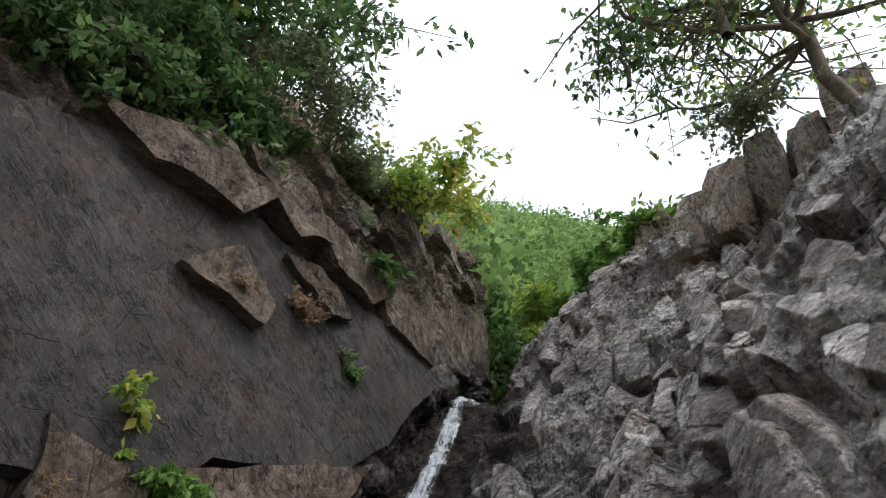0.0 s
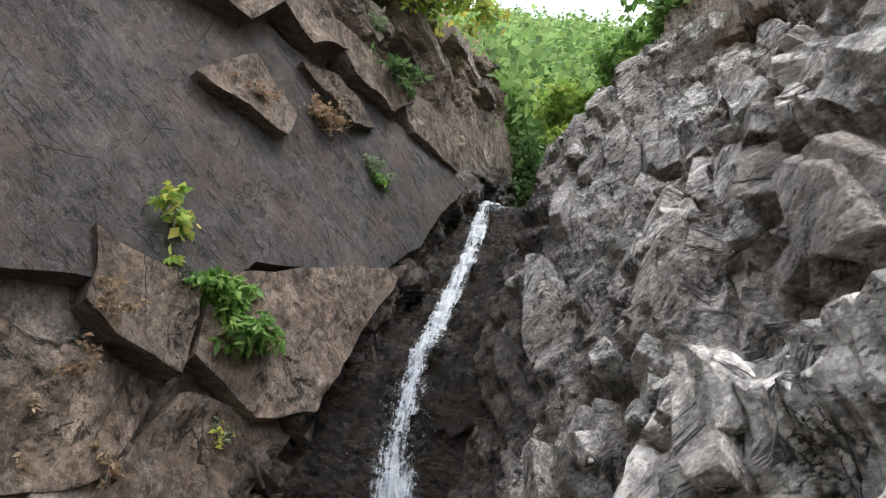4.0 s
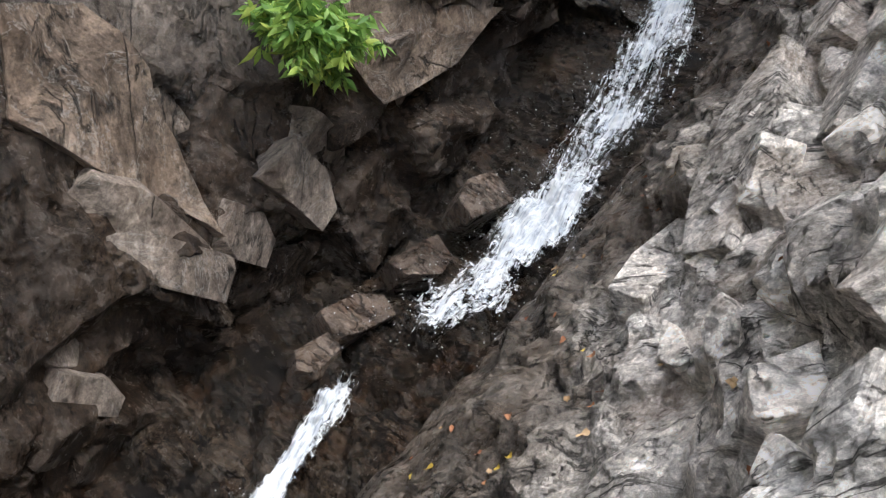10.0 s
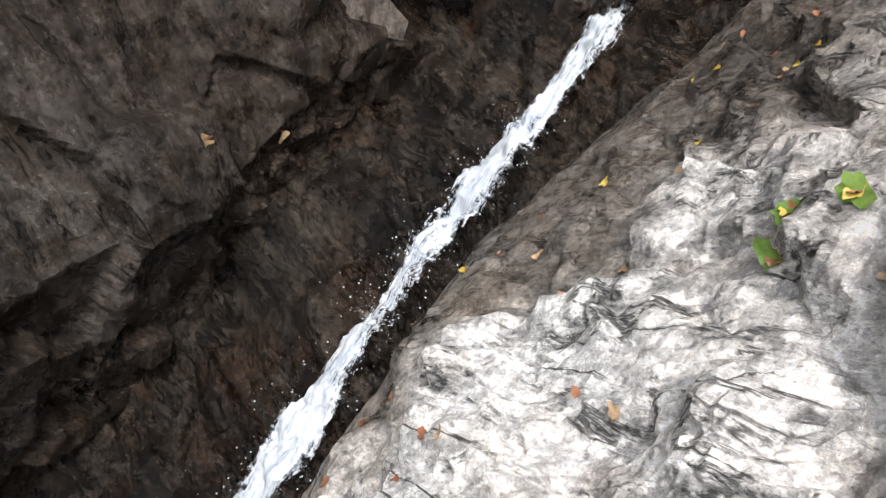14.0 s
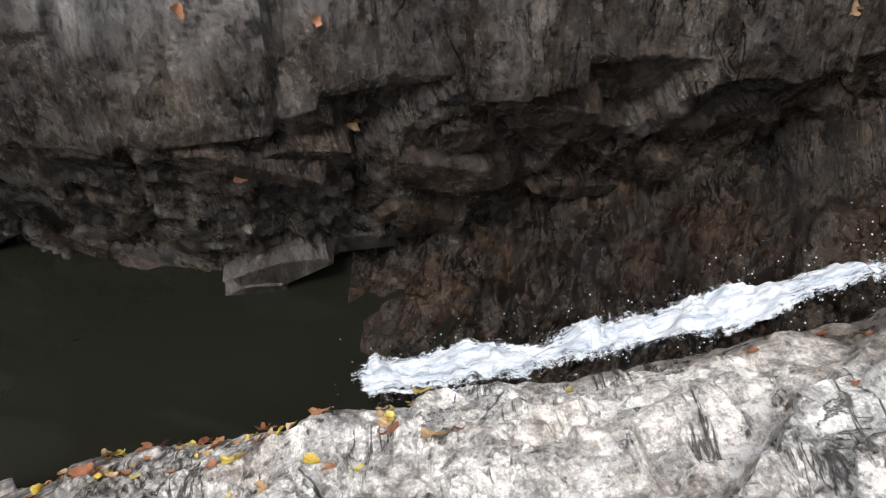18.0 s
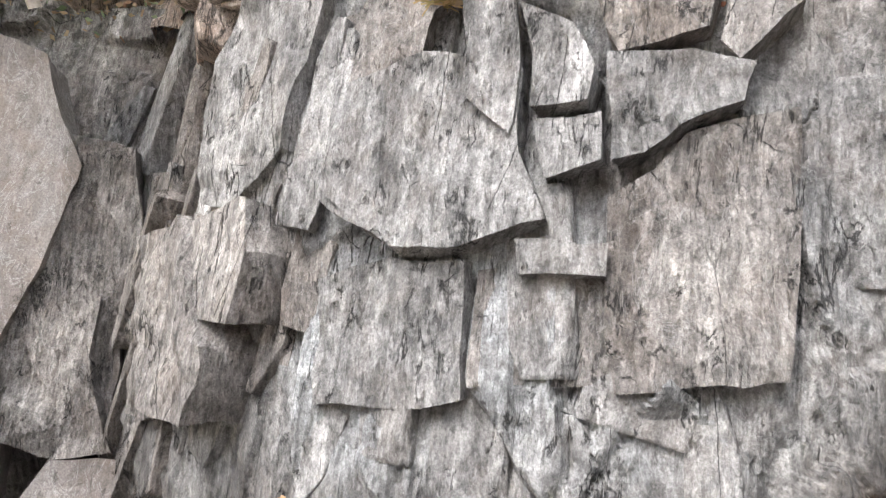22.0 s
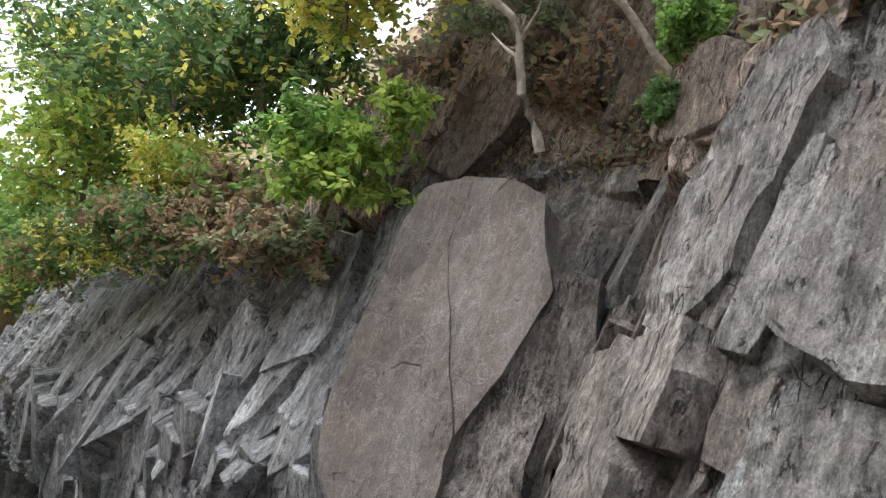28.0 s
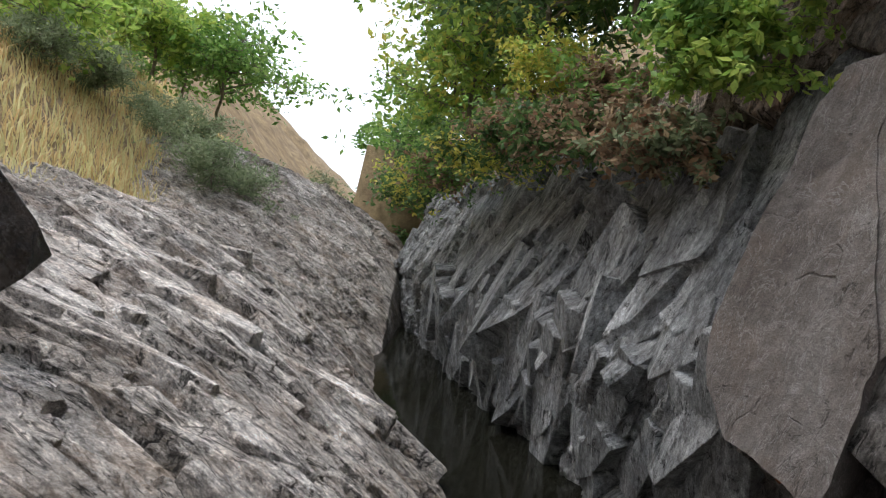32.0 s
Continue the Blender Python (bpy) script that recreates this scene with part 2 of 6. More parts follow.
    nrm = bump(t, layer, min(1.0, 1.6 * lines), 0.045, nrm)
    nrm = bump(t, mix(t, 0.3, fine, streak), 0.8 * contrast, 0.045, nrm)
    nrm = bump(t, grit, 0.6, 0.012, nrm)
    t.links.new(nrm, b.inputs["Normal"])
    return m


def channel(t, colour):
    s = t.nodes.new("ShaderNodeSeparateColor")
    t.links.new(colour, s.inputs["Color"])
    return s.outputs["Green"]


def facet(t, place, cell, size):
    """Height of a flat facet that leans its own way inside each cell."""
    away = t.nodes.new("ShaderNodeVectorMath")
    away.operation = "SUBTRACT"
    t.links.new(place, away.inputs[0])
    t.links.new(cell.outputs["Position"], away.inputs[1])
    lean = t.nodes.new("ShaderNodeVectorMath")
    lean.operation = "SUBTRACT"
    t.links.new(cell.outputs["Color"], lean.inputs[0])
    lean.inputs[1].default_value = (0.5, 0.5, 0.5)
    dot = t.nodes.new("ShaderNodeVectorMath")
    dot.operation = "DOT_PRODUCT"
    t.links.new(away.outputs["Vector"], dot.inputs[0])
    t.links.new(lean.outputs["Vector"], dot.inputs[1])
    return dot.outputs["Value"]


def noise_vec(t, vector, scale):
    n = node(t, "ShaderNodeTexNoise", Scale=scale, Detail=4.0)
    t.links.new(vector, n.inputs["Vector"])
    return n.outputs["Color"]


DARK_BROWN = [(0.095, 0.068, 0.05), (0.15, 0.113, 0.086), (0.24, 0.19, 0.15)]
MID_GREY = [(0.16, 0.166, 0.17), (0.265, 0.274, 0.279), (0.42, 0.43, 0.436)]
PALE_GREY = [(0.52, 0.475, 0.425), (0.76, 0.715, 0.66), (0.9, 0.87, 0.83)]
OCHRE_GREY = [(0.22, 0.19, 0.163), (0.37, 0.33, 0.296), (0.57, 0.53, 0.492)]
BED_BROWN = [(0.05, 0.04, 0.03), (0.105, 0.083, 0.062), (0.2, 0.165, 0.13)]
BROWN_SLAB = [(0.155, 0.133, 0.119), (0.2, 0.177, 0.162), (0.255, 0.234, 0.22)]
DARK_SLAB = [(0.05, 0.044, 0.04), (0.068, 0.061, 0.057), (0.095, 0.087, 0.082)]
RED_BROWN = [(0.2, 0.15, 0.12), (0.33, 0.27, 0.228), (0.48, 0.41, 0.36)]
LEFT_BED = (-0.31, 0.95, -0.2)
ROCK_LEFT = rock_material("rock_brown_grey", DARK_BROWN, MID_GREY, LEFT_BED, (0.24, 0.125, 0.06), vein=0.25, rust=0.12, contrast=0.9, facets=0.6, lines=0.65, creviced=-0.1)
ROCK_RIGHT = rock_material("rock_pale_grey", OCHRE_GREY, PALE_GREY, (-0.55, -0.12, 0.83), (0.34, 0.2, 0.1), vein=0.4, rust=0.4, contrast=1.0, facets=0.9, lines=0.5, lines_across=(0.1, 0.95, 0.25), creviced=-0.07)
ROCK_BED = rock_material("rock_stream_bed", BED_BROWN, BED_BROWN, (0.4, 0.5, 0.6), (0.2, 0.10, 0.04), rust=0.8, facets=0.8)
ROCK_SLAB = rock_material("rock_smooth_brown", BROWN_SLAB, BROWN_SLAB, LEFT_BED, (0.22, 0.14, 0.09), vein=0.35, rust=0.25, contrast=0.4, facets=0.12, lines=0.15, creviced=-0.12)
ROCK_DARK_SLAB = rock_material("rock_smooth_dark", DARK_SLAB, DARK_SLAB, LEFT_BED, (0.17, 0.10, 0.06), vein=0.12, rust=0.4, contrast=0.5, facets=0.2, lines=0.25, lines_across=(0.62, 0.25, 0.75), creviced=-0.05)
ROCK_RED = rock_material("rock_red_brown", RED_BROWN, RED_BROWN, LEFT_BED, (0.34, 0.17, 0.08), rust=0.5, contrast=0.7, facets=0.5, lines=0.4)


def leaf_material(name, colours, gloss=0.45):
    m, t, b = material(name)
    g = t.nodes.new("ShaderNodeNewGeometry")
    col = ramp(t, g.outputs["Random Per Island"], [(i / max(1, len(colours) - 1), tuple(min(0.75, 1.6 * k + 0.2 * sum(c) / 3) for k in c)) for i, c in enumerate(colours)])
    fine = noise_tex(t, coords(t), 40, 3)
    col = mix(t, 0.35, col, ramp(t, fine, [(0.3, grey(0.6)), (0.7, grey(1.3))]), "MULTIPLY")
    t.links.new(col, b.inputs["Base Color"])
    b.inputs["Roughness"].default_value = gloss
    b.inputs["Specular IOR Level"].default_value = 0.3
    back = t.nodes.new("ShaderNodeBsdfTranslucent")
    t.links.new(col, back.inputs["Color"])
    ms = t.nodes.new("ShaderNodeMixShader")
    ms.inputs["Fac"].default_value = 0.5
    t.links.new(b.outputs["BSDF"], ms.inputs[1])
    t.links.new(back.outputs["BSDF"], ms.inputs[2])
    out = [n for n in t.nodes if n.type == "OUTPUT_MATERIAL"][0]
    t.links.new(ms.outputs["Shader"], out.inputs["Surface"])
    return m


GREEN_DARK = leaf_material("leaf_dark_green", [(0.034, 0.076, 0.025), (0.076, 0.145, 0.043), (0.119, 0.187, 0.06)])
GREEN_MID = leaf_material("leaf_green", [(0.064, 0.144, 0.032), (0.128, 0.24, 0.048), (0.208, 0.32, 0.08)])
GREEN_LIGHT = leaf_material("leaf_yellow_green", [(0.121, 0.216, 0.041), (0.216, 0.324, 0.054), (0.351, 0.405, 0.081)])
YELLOW = leaf_material("leaf_yellow", [(0.312, 0.325, 0.05), (0.525, 0.425, 0.062), (0.5, 0.36, 0.06), (0.3, 0.3, 0.062)])
BROWN_LEAF = leaf_material("leaf_dry_brown", [(0.11, 0.075, 0.05), (0.2, 0.14, 0.085), (0.3, 0.23, 0.14), (0.2, 0.1, 0.06)], 0.8)
OLIVE = leaf_material("leaf_grey_olive", [(0.085, 0.119, 0.06), (0.153, 0.196, 0.102), (0.221, 0.255, 0.145)])
STRAW = leaf_material("dry_grass", [(0.30, 0.21, 0.09), (0.42, 0.31, 0.14), (0.52, 0.4, 0.2), (0.34, 0.3, 0.12)], 0.8)
OLD_STRAW = leaf_material("old_straw", [(0.15, 0.095, 0.05), (0.26, 0.19, 0.09), (0.17, 0.14, 0.055), (0.3, 0.2, 0.1)], 0.85)
HILL_GREEN = leaf_material("hill_leaf", [(0.06, 0.111, 0.034), (0.102, 0.187, 0.051), (0.17, 0.272, 0.076), (0.221, 0.323, 0.102)], 0.7)


def bark_material():
    m, t, b = material("bark")
    v = coords(t)
    n = noise_tex(t, v, 8, 6)
    t.links.new(ramp(t, n, [(0.3, (0.10, 0.08, 0.06)), (0.7, (0.3, 0.26, 0.21))]), b.inputs["Base Color"])
    b.inputs["Roughness"].default_value = 0.9
    t.links.new(bump(t, n, 0.5, 0.01), b.inputs["Normal"])
    return m


BARK = bark_material()


def soil_material():
    m, t, b = material("hillside_soil")
    v = coords(t)
    a = noise_tex(t, v, 0.6, 8, 0.65)
    f = noise_tex(t, v, 9, 6, 0.7)
    col = ramp(t, a, [(0.3, (0.13, 0.09, 0.05)), (0.5, (0.24, 0.175, 0.095)), (0.7, (0.36, 0.27, 0.14))])
    col = mix(t, 0.6, col, ramp(t, f, [(0.3, grey(0.5)), (0.7, grey(1.35))]), "MULTIPLY")
    t.links.new(col, b.inputs["Base Color"])
    b.inputs["Roughness"].default_value = 0.95
    t.links.new(bump(t, f, 0.7, 0.06), b.inputs["Normal"])
    return m


SOIL = soil_material()


def pool_material():
    m, t, b = material("pool_water")
    v = coords(t)
    b.inputs["Base Color"].default_value = (0.010, 0.010, 0.007, 1)
    b.inputs["Roughness"].default_value = 0.06
    b.inputs["IOR"].default_value = 1.33
    t.links.new(bump(t, noise_tex(t, v, 4, 3), 0.08, 0.03), b.inputs["Normal"])
    return m


POOL = pool_material()


def foam_material():
    """White water: threads of froth along the flow with gaps through which the wet rock shows."""
    m, t, b = material("white_water")
    c = t.nodes.new("ShaderNodeCombineXYZ")
    for axis, name in (("X", "run"), ("Y", "across")):
        at = t.nodes.new("ShaderNodeAttribute")
        at.attribute_name = name
        t.links.new(at.outputs["Fac"], c.inputs[axis])
    n = noise_tex(t, c.outputs["Vector"], 1.0, 7, 0.72, 0.8)
    f = noise_tex(t, coords(t), 28, 5, 0.75)
    t.links.new(ramp(t, n, [(0.36, (0.36, 0.42, 0.5)), (0.47, (0.74, 0.79, 0.85)), (0.58, (0.95, 0.97, 0.98))]), b.inputs["Base Color"])
    b.inputs["Roughness"].default_value = 0.4
    dens = t.nodes.new("ShaderNodeAttribute")
    dens.attribute_name = "foam"
    add = t.nodes.new("ShaderNodeMath")
    add.operation = "ADD"
    t.links.new(mix(t, 0.5, n, f), add.inputs[0])
    t.links.new(dens.outputs["Fac"], add.inputs[1])
    t.links.new(ramp(t, add.outputs["Value"], [(0.5, grey(0)), (0.6, grey(1))]), b.inputs["Alpha"])
    t.links.new(bump(t, mix(t, 0.5, n, f), 1.0, 0.05), b.inputs["Normal"])
    return m


FOAM = foam_material()


# ---- the gorge: wall across the stream, from upstream to downstream ----
# x, y of the most forward line, height of that line, foot of the wall
WALL_LINE = [(2.3, 10.6, 8.0, 7.4), (1.5, 9.1, 7.2, 6.4), (0.96, 8.14, 6.4, 5.9), (0.4, 7.1, 5.0, 4.3), (-0.3, 6.0, 3.8, 3.0), (-1.0, 5.0, 2.6, 1.2),
             (-1.7, 4.1, 1.5, 0.1), (-2.3, 3.1, 0.6, -0.6), (-2.65, 1.9, 0.0, -1.2), (-2.75, 0.8, 0.0, -1.8), (-2.8, -0.3, 0.0, -2.1),
             (-2.85, -1.5, -0.1, -2.1), (-3.3, -2.6, -0.2, -2.1), (-3.8, -3.5, -0.2, -2.1), (-4.7, -4.6, 0.0, -2.1), (-3.7, -5.85, 0.2, -2.1),
             (-3.2, -7.5, 0.3, -2.1), (-2.9, -10.0, 0.2, -2.1), (-2.3, -13.5, 0.0, -2.1), (-1.7, -17.5, 0.0, -2.1), (-1.3, -22.0, 0.0, -2.1)]
# undercut at the foot, backward lean above, height of the brink, slope behind the brink
WALL_FORM = [(0.1, 0.15, 10.2, 0.9), (0.1, 0.15, 9.8, 0.9), (0.15, 0.2, 9.4, 0.9), (0.2, 0.2, 9.2, 0.9), (0.25, 0.2, 9.0, 0.9), (0.3, 0.2, 8.6, 0.9),
             (0.3, 0.2, 8.0, 0.9), (0.2, 0.24, 7.2, 0.85), (0.25, 0.28, 6.2, 0.6), (0.5, 0.36, 5.0, 0.5), (0.5, 0.42, 4.4, 0.45),
             (0.5, 0.42, 4.2, 0.42), (0.35, 0.3, 3.6, 0.42), (0.25, 0.3, 3.3, 0.42), (0.25, 0.4, 3.4, 0.42), (0.45, 0.3, 3.7, 0.45),
             (0.45, 0.35, 2.8, 0.5), (0.35, 0.5, 2.6, 0.8), (0.3, 0.5, 2.6, 1.3), (0.3, 0.5, 2.4, 1.4), (0.3, 0.5, 2.4, 1.4)]
line = np.array(WALL_LINE)
form = np.array(WALL_FORM)
steps = np.r_[0, np.cumsum(np.hypot(*np.diff(line[:, :2], axis=0).T))]


def along(s, column):
    return np.interp(s, steps, column)


def left_base(s, v):
    """The wall before it is broken up. s: metres along its line; v: 0 at the foot, 1 on the forward line, 2 at the brink, 3 well behind it."""
    x, y, zf, z0 = (along(s, line[:, n]) for n in range(4))
    cut, lean, top, back = (along(s, form[:, n]) for n in range(4))
    tx = np.interp(s + 0.5, steps, line[:, 0]) - np.interp(s - 0.5, steps, line[:, 0])
    ty = np.interp(s + 0.5, steps, line[:, 1]) - np.interp(s - 0.5, steps, line[:, 1])
    ln = np.hypot(tx, ty) + 1e-9
    nx, ny = ty / ln, -tx / ln          # away from the stream
    z = np.where(v < 1, z0 + (zf - z0) * v, np.where(v < 2, zf + (top - zf) * (v - 1), top + 5.0 * (v - 2)))
    low = cut * (1 - np.clip(v, 0, 1)) ** 0.6
    mid = lean * (np.clip(z, zf, top) - zf)
    far = 5.0 * back * np.clip(v - 2, 0, 9)
    setback = low + mid + far
    return np.stack([x + nx * setback, y + ny * setback, z], -1), np.stack([nx, ny, 0 * nx], -1)


BED_UP, BED_MID, BED_BANK = (0.62, 0.25, 0.75), (-0.31, 0.95, -0.2), (-0.55, -0.12, 0.83)


def left_rough(p, s, v):
    """How far the broken rock stands out of the base, in metres."""
    mid = np.clip((s - 8.5) / 1.5, 0, 1)                                              # 0 beside the fall, 1 below it
    slab = np.clip((9.2 - s) / 1.2, 0, 1) * np.clip((v - 1.02) * 8, 0, 1) * np.clip((1.62 - v + 0.02 * s) * 5, 0, 1)
    crag = np.clip((s - 19.2) / 1.0, 0, 1)
    foot = np.clip((1.05 - v) * 4, 0, 1)
    pa = p + 0.05 * np.stack([fbm(p * 1.2, 3, 51), fbm(p * 1.2, 3, 52), fbm(p * 1.2, 3, 53)], 1)
    hu1, eu1 = blocks(framed(pa, BED_UP, (1.2, 1.0, 0.6)), 21, 0.5, 0.08)
    hu2, eu2 = blocks(framed(pa, BED_UP, (0.5, 0.4, 0.24)), 31, 1.0, 0.16)
    hm1, em1 = blocks(framed(pa, BED_MID, (1.5, 1.1, 0.5)), 61, 0.45, 0.03)
    hm2, em2 = blocks(framed(pa, BED_MID, (0.7, 0.5, 0.16)), 66, 0.6, 0.06)
    hs, es = blocks(framed(pa, (0.3, 0.6, 0.5), (0.24, 0.19, 0.13)), 41, 1.2, 0.08)
    calm = 1 - 0.85 * slab
    big = 0.32 * hu1 * (1 - mid) * calm + (0.2 + 0.06 * crag) * hm1 * mid
    med = 0.15 * hu2 * (1 - mid) * calm + (0.05 + 0.05 * crag) * hm2 * mid
    small = 0.05 * hs * calm * (0.35 * (1 - mid) + 0.2 + 1.0 * foot + 0.3 * crag)
    joint = 0.035 * (1 - np.clip(np.where(mid > 0.5, em1, eu1) / 0.05, 0, 1)) * calm
    return big + med + small - joint + 0.05 * fbm(p * 0.8, 3, 5) + 0.008 * fbm(p * 7, 3, 6) * calm


def sheet(name, base_s, base_v):
    s, v = np.meshgrid(base_s, base_v, indexing="ij")
    p, away = left_base(s.ravel(), v.ravel())
    n = grid_normals(p.reshape(*s.shape, 3)).reshape(-1, 3)
    n *= np.sign((n * -away).sum(1) + 0.3 * n[:, 2] + 1e-6)[:, None]
    p = p + n * left_rough(p, s.ravel(), v.ravel())[:, None]
    return p, s.ravel(), v.ravel()


def even(xs, ys):
    """Steps whose size follows ys along xs."""
    out, x = [xs[0]], xs[0]
    while x < xs[-1]:
        x += float(np.interp(x, xs, ys))
        out.append(x)
    return np.array(out)


L = steps[-1]
ss = even([0, 5, 9, 18, 22, 30, L], [0.06, 0.035, 0.026, 0.026, 0.03, 0.06, 0.12])
vv = np.r_[np.linspace(0, 1, 70)[:-1], np.linspace(1, 2.06, 210)]
wp, ws, wv = sheet("wall", ss, vv)
me = mesh_from("rock_wall_left", wp, grid_faces(len(ss), len(vv)), False)
# damp foot, with the overhang's shade painted in by the same darkening
wet = np.clip((1.2 + 0.2 * np.exp(-((ws - 10) / 1.5) ** 2) - wv) * 6.0 + 0.5 * fbm(wp * 1.2, 3, 71), 0, 1) * np.clip((19 - ws) / 3, 0.12, 1)
attribute(me, "wet", wet)
attribute(me, "tone", np.clip(np.interp(ws, [0, 10.2, 12.0, 13.5, 15, 18.6, 19.4], [0.0, 0.25, 0.75, 0.8, 0.7, 0.6, 1]) - np.clip((wv - 1.5) * 1.0, 0, 0.15) * (ws < 18) + 0.25 * fbm(wp * 0.7, 3, 75), 0, 1))
me.materials.append(ROCK_LEFT)
wall_left = tagged(new("rock_wall_left", me), "brown-grey bedded rock wall across the stream, wet and coloured dark as in shade at its foot", "rock wall", kind="structure")


# vegetated slope above the brink
s_up, v_up = even([0, 10, 12, 22, 25, L], [0.12, 0.12, 0.07, 0.07, 0.12, 0.2]), np.linspace(2.0, 4.2, 130)
su, vu = np.meshgrid(s_up, v_up, indexing="ij")
slope_p, _ = left_base(su.ravel(), vu.ravel())
slope_q = slope_p + 0.1 * np.stack([fbm(slope_p * 1.2, 3, 54), fbm(slope_p * 1.2, 3, 55), fbm(slope_p * 1.2, 3, 56)], 1)
hc1, _ = blocks(framed(slope_q, BED_MID, (1.3, 1.0, 0.7)), 81, 0.5, 0.06)
hc2, _ = blocks(framed(slope_q, BED_MID, (0.5, 0.4, 0.3)), 85, 0.7, 0.08)
slope_n = grid_normals(slope_p.reshape(*su.shape, 3)).reshape(-1, 3)
slope_n *= np.sign(slope_n[:, 2:] + 1e-6)
slope_p = slope_p + slope_n * (0.75 * hc1 + 0.25 * hc2 - 0.12)[:, None]
me = mesh_from("slope_left", slope_p, grid_faces(len(s_up), len(v_up)), False)
attribute(me, "wet", np.zeros(len(slope_p)))
attribute(me, "tone", np.zeros(len(slope_p)))
me.materials.append(ROCK_RED)
tagged(new("slope_left", me), "steep earthy slope above the rock wall, strewn with dry leaves", "slope", kind="structure")


# ---- the bank on which the camera stands ----
BANK_Y = [-24, -15, -10, -8.4, -6, -2.2, -0.4, 0.6, 1.2, 2.0, 3.4, 4.0, 5.0, 6.0, 8.2, 9.5, 12.0]
BANK_X = [-1.6, -0.98, -0.9, -1.7, -1.9, -2.1, -1.85, -1.72, -1.6, -1.45, -0.8, -0.5, 0.25, 0.65, 1.65, 2.2, 3.0]
BANK_Z = [0.6, -1.6, -1.6, -1.6, -1.6, -1.6, -1.5, -0.85, -0.5, -0.15, 0.45, 0.75, 1.8, 3.5, 6.2, 7.0, 8.0]
RISE_D = [0, 0.25, 0.7, 1.4, 2.2, 3.0, 4.0, 6.0, 9.0]
RISE_Y = [-20, -10, -6, -3, -0.4, 0.6, 2, 4, 6, 9]
RISE = [(0, 0.2, 0.5, 0.9, 1.3, 1.7, 2.1, 2.6, 3.2), (0, 0.25, 0.7, 1.4, 1.95, 2.4, 2.8, 3.4, 4.2), (0, 0.26, 0.65, 1.2, 1.7, 2.1, 2.5, 3.1, 4.0),
        (0, 0.3, 0.72, 1.25, 1.75, 2.15, 2.6, 3.4, 4.6), (0, 0.9, 1.4, 1.75, 2.3, 2.9, 3.6, 5, 7), (0, 0.55, 1.05, 1.55, 2.4, 3.6, 5.3, 7.0, 8.4),
        (0, 0.35, 0.8, 1.3, 2.75, 4.5, 6.1, 7.4, 8.6), (0, 0.3, 0.95, 1.95, 3.6, 4.8, 5.8, 6.8, 8), (0, 0.5, 1.8, 3.0, 3.8, 4.5, 5.2, 6, 8),
        (0, 0.3, 0.9, 1.6, 2.4, 3.2, 4.2, 6, 8)]
rise = np.array(RISE)


def bank_base(y, d):
    a = np.clip(np.interp(y, RISE_Y, np.arange(len(RISE_Y))), 0, len(RISE_Y) - 1.001)
    i = a.astype(int)
    b = np.clip(np.interp(d, RISE_D, np.arange(len(RISE_D))), 0, len(RISE_D) - 1.001)
    j = b.astype(int)
    fa, fb = a - i, b - j
    fa = fa * fa * (3 - 2 * fa)
    h = (rise[i, j] * (1 - fa) + rise[i + 1, j] * fa) * (1 - fb) + (rise[i, j + 1] * (1 - fa) + rise[i + 1, j + 1] * fa) * fb
    x, z = np.interp(y, BANK_Y, BANK_X), np.interp(y, BANK_Y, BANK_Z)
    return np.stack([x + d, y, np.where(d < 0, z + 3.0 * d, z + h)], -1)


def bank_rough(p, y, d):
    pa = p + 0.06 * np.stack([fbm(p * 1.5, 3, 151), fbm(p * 1.5, 3, 152), fbm(p * 1.5, 3, 153)], 1)
    h1, e1 = blocks(framed(pa, BED_BANK, (1.5, 1.0, 0.5)), 111, 0.5, 0.06)
    h2, e2 = blocks(framed(pa, BED_BANK, (0.6, 0.38, 0.22)), 121, 0.9, 0.06)
    h3, e3 = blocks(framed(pa, BED_BANK, (0.26, 0.19, 0.12)), 131, 1.2, 0.06)
    h4, _ = blocks(p / np.array([0.1, 0.09, 0.07]), 137, 1.2, 0.12)
    down, _ = blocks(framed(pa, (0.25, 0.95, 0.1), (2.6, 0.9, 0.3)), 141, 0.9, 0.05)      # ribs that run down to the water
    ridge, _ = blocks(framed(pa, (-0.65, 0.39, -0.64), (1.6, 0.9, 0.16)), 145, 0.5, 0.1)   # ribs that climb beside the fall
    steep = np.clip((y - 1.5) / 1.5, 0, 1)
    even_y = np.clip((-0.8 - y) / 1.2, 0, 1)
    out = (0.18 + 0.02 * steep - 0.09 * even_y) * h1 + (0.11 - 0.02 * steep - 0.07 * even_y) * h2 + (0.08 - 0.06 * even_y) * h3
    out = out + (0.028 - 0.016 * even_y) * h4 + 0.12 * even_y * down + 0.03 * (1 - steep) * (1 - even_y) * down + 0.08 * steep * ridge
    return (out + 0.06 * fbm(p * 1.1, 3, 7) + 0.02 * fbm(p * 8, 3, 8)) * np.clip(0.15 + d * 1.4, 0.15, 1)


by = even([-24, -12, -6, -2, 3, 6, 12], [0.12, 0.06, 0.03, 0.02, 0.02, 0.035, 0.07])
bd = even([-0.6, 0, 2.5, 4, 9], [0.05, 0.02, 0.022, 0.04, 0.12])
gy, gd = np.meshgrid(by, bd, indexing="ij")
bp = bank_base(gy.ravel(), gd.ravel())
bn = grid_normals(bp.reshape(*gy.shape, 3)).reshape(-1, 3)
bn *= np.sign(bn[:, 2] - 0.2 * bn[:, 0] + 1e-6)[:, None]
bp = bp + bn * bank_rough(bp, gy.ravel(), gd.ravel())[:, None]
me = mesh_from("rock_bank", bp, grid_faces(len(by), len(bd)), False)
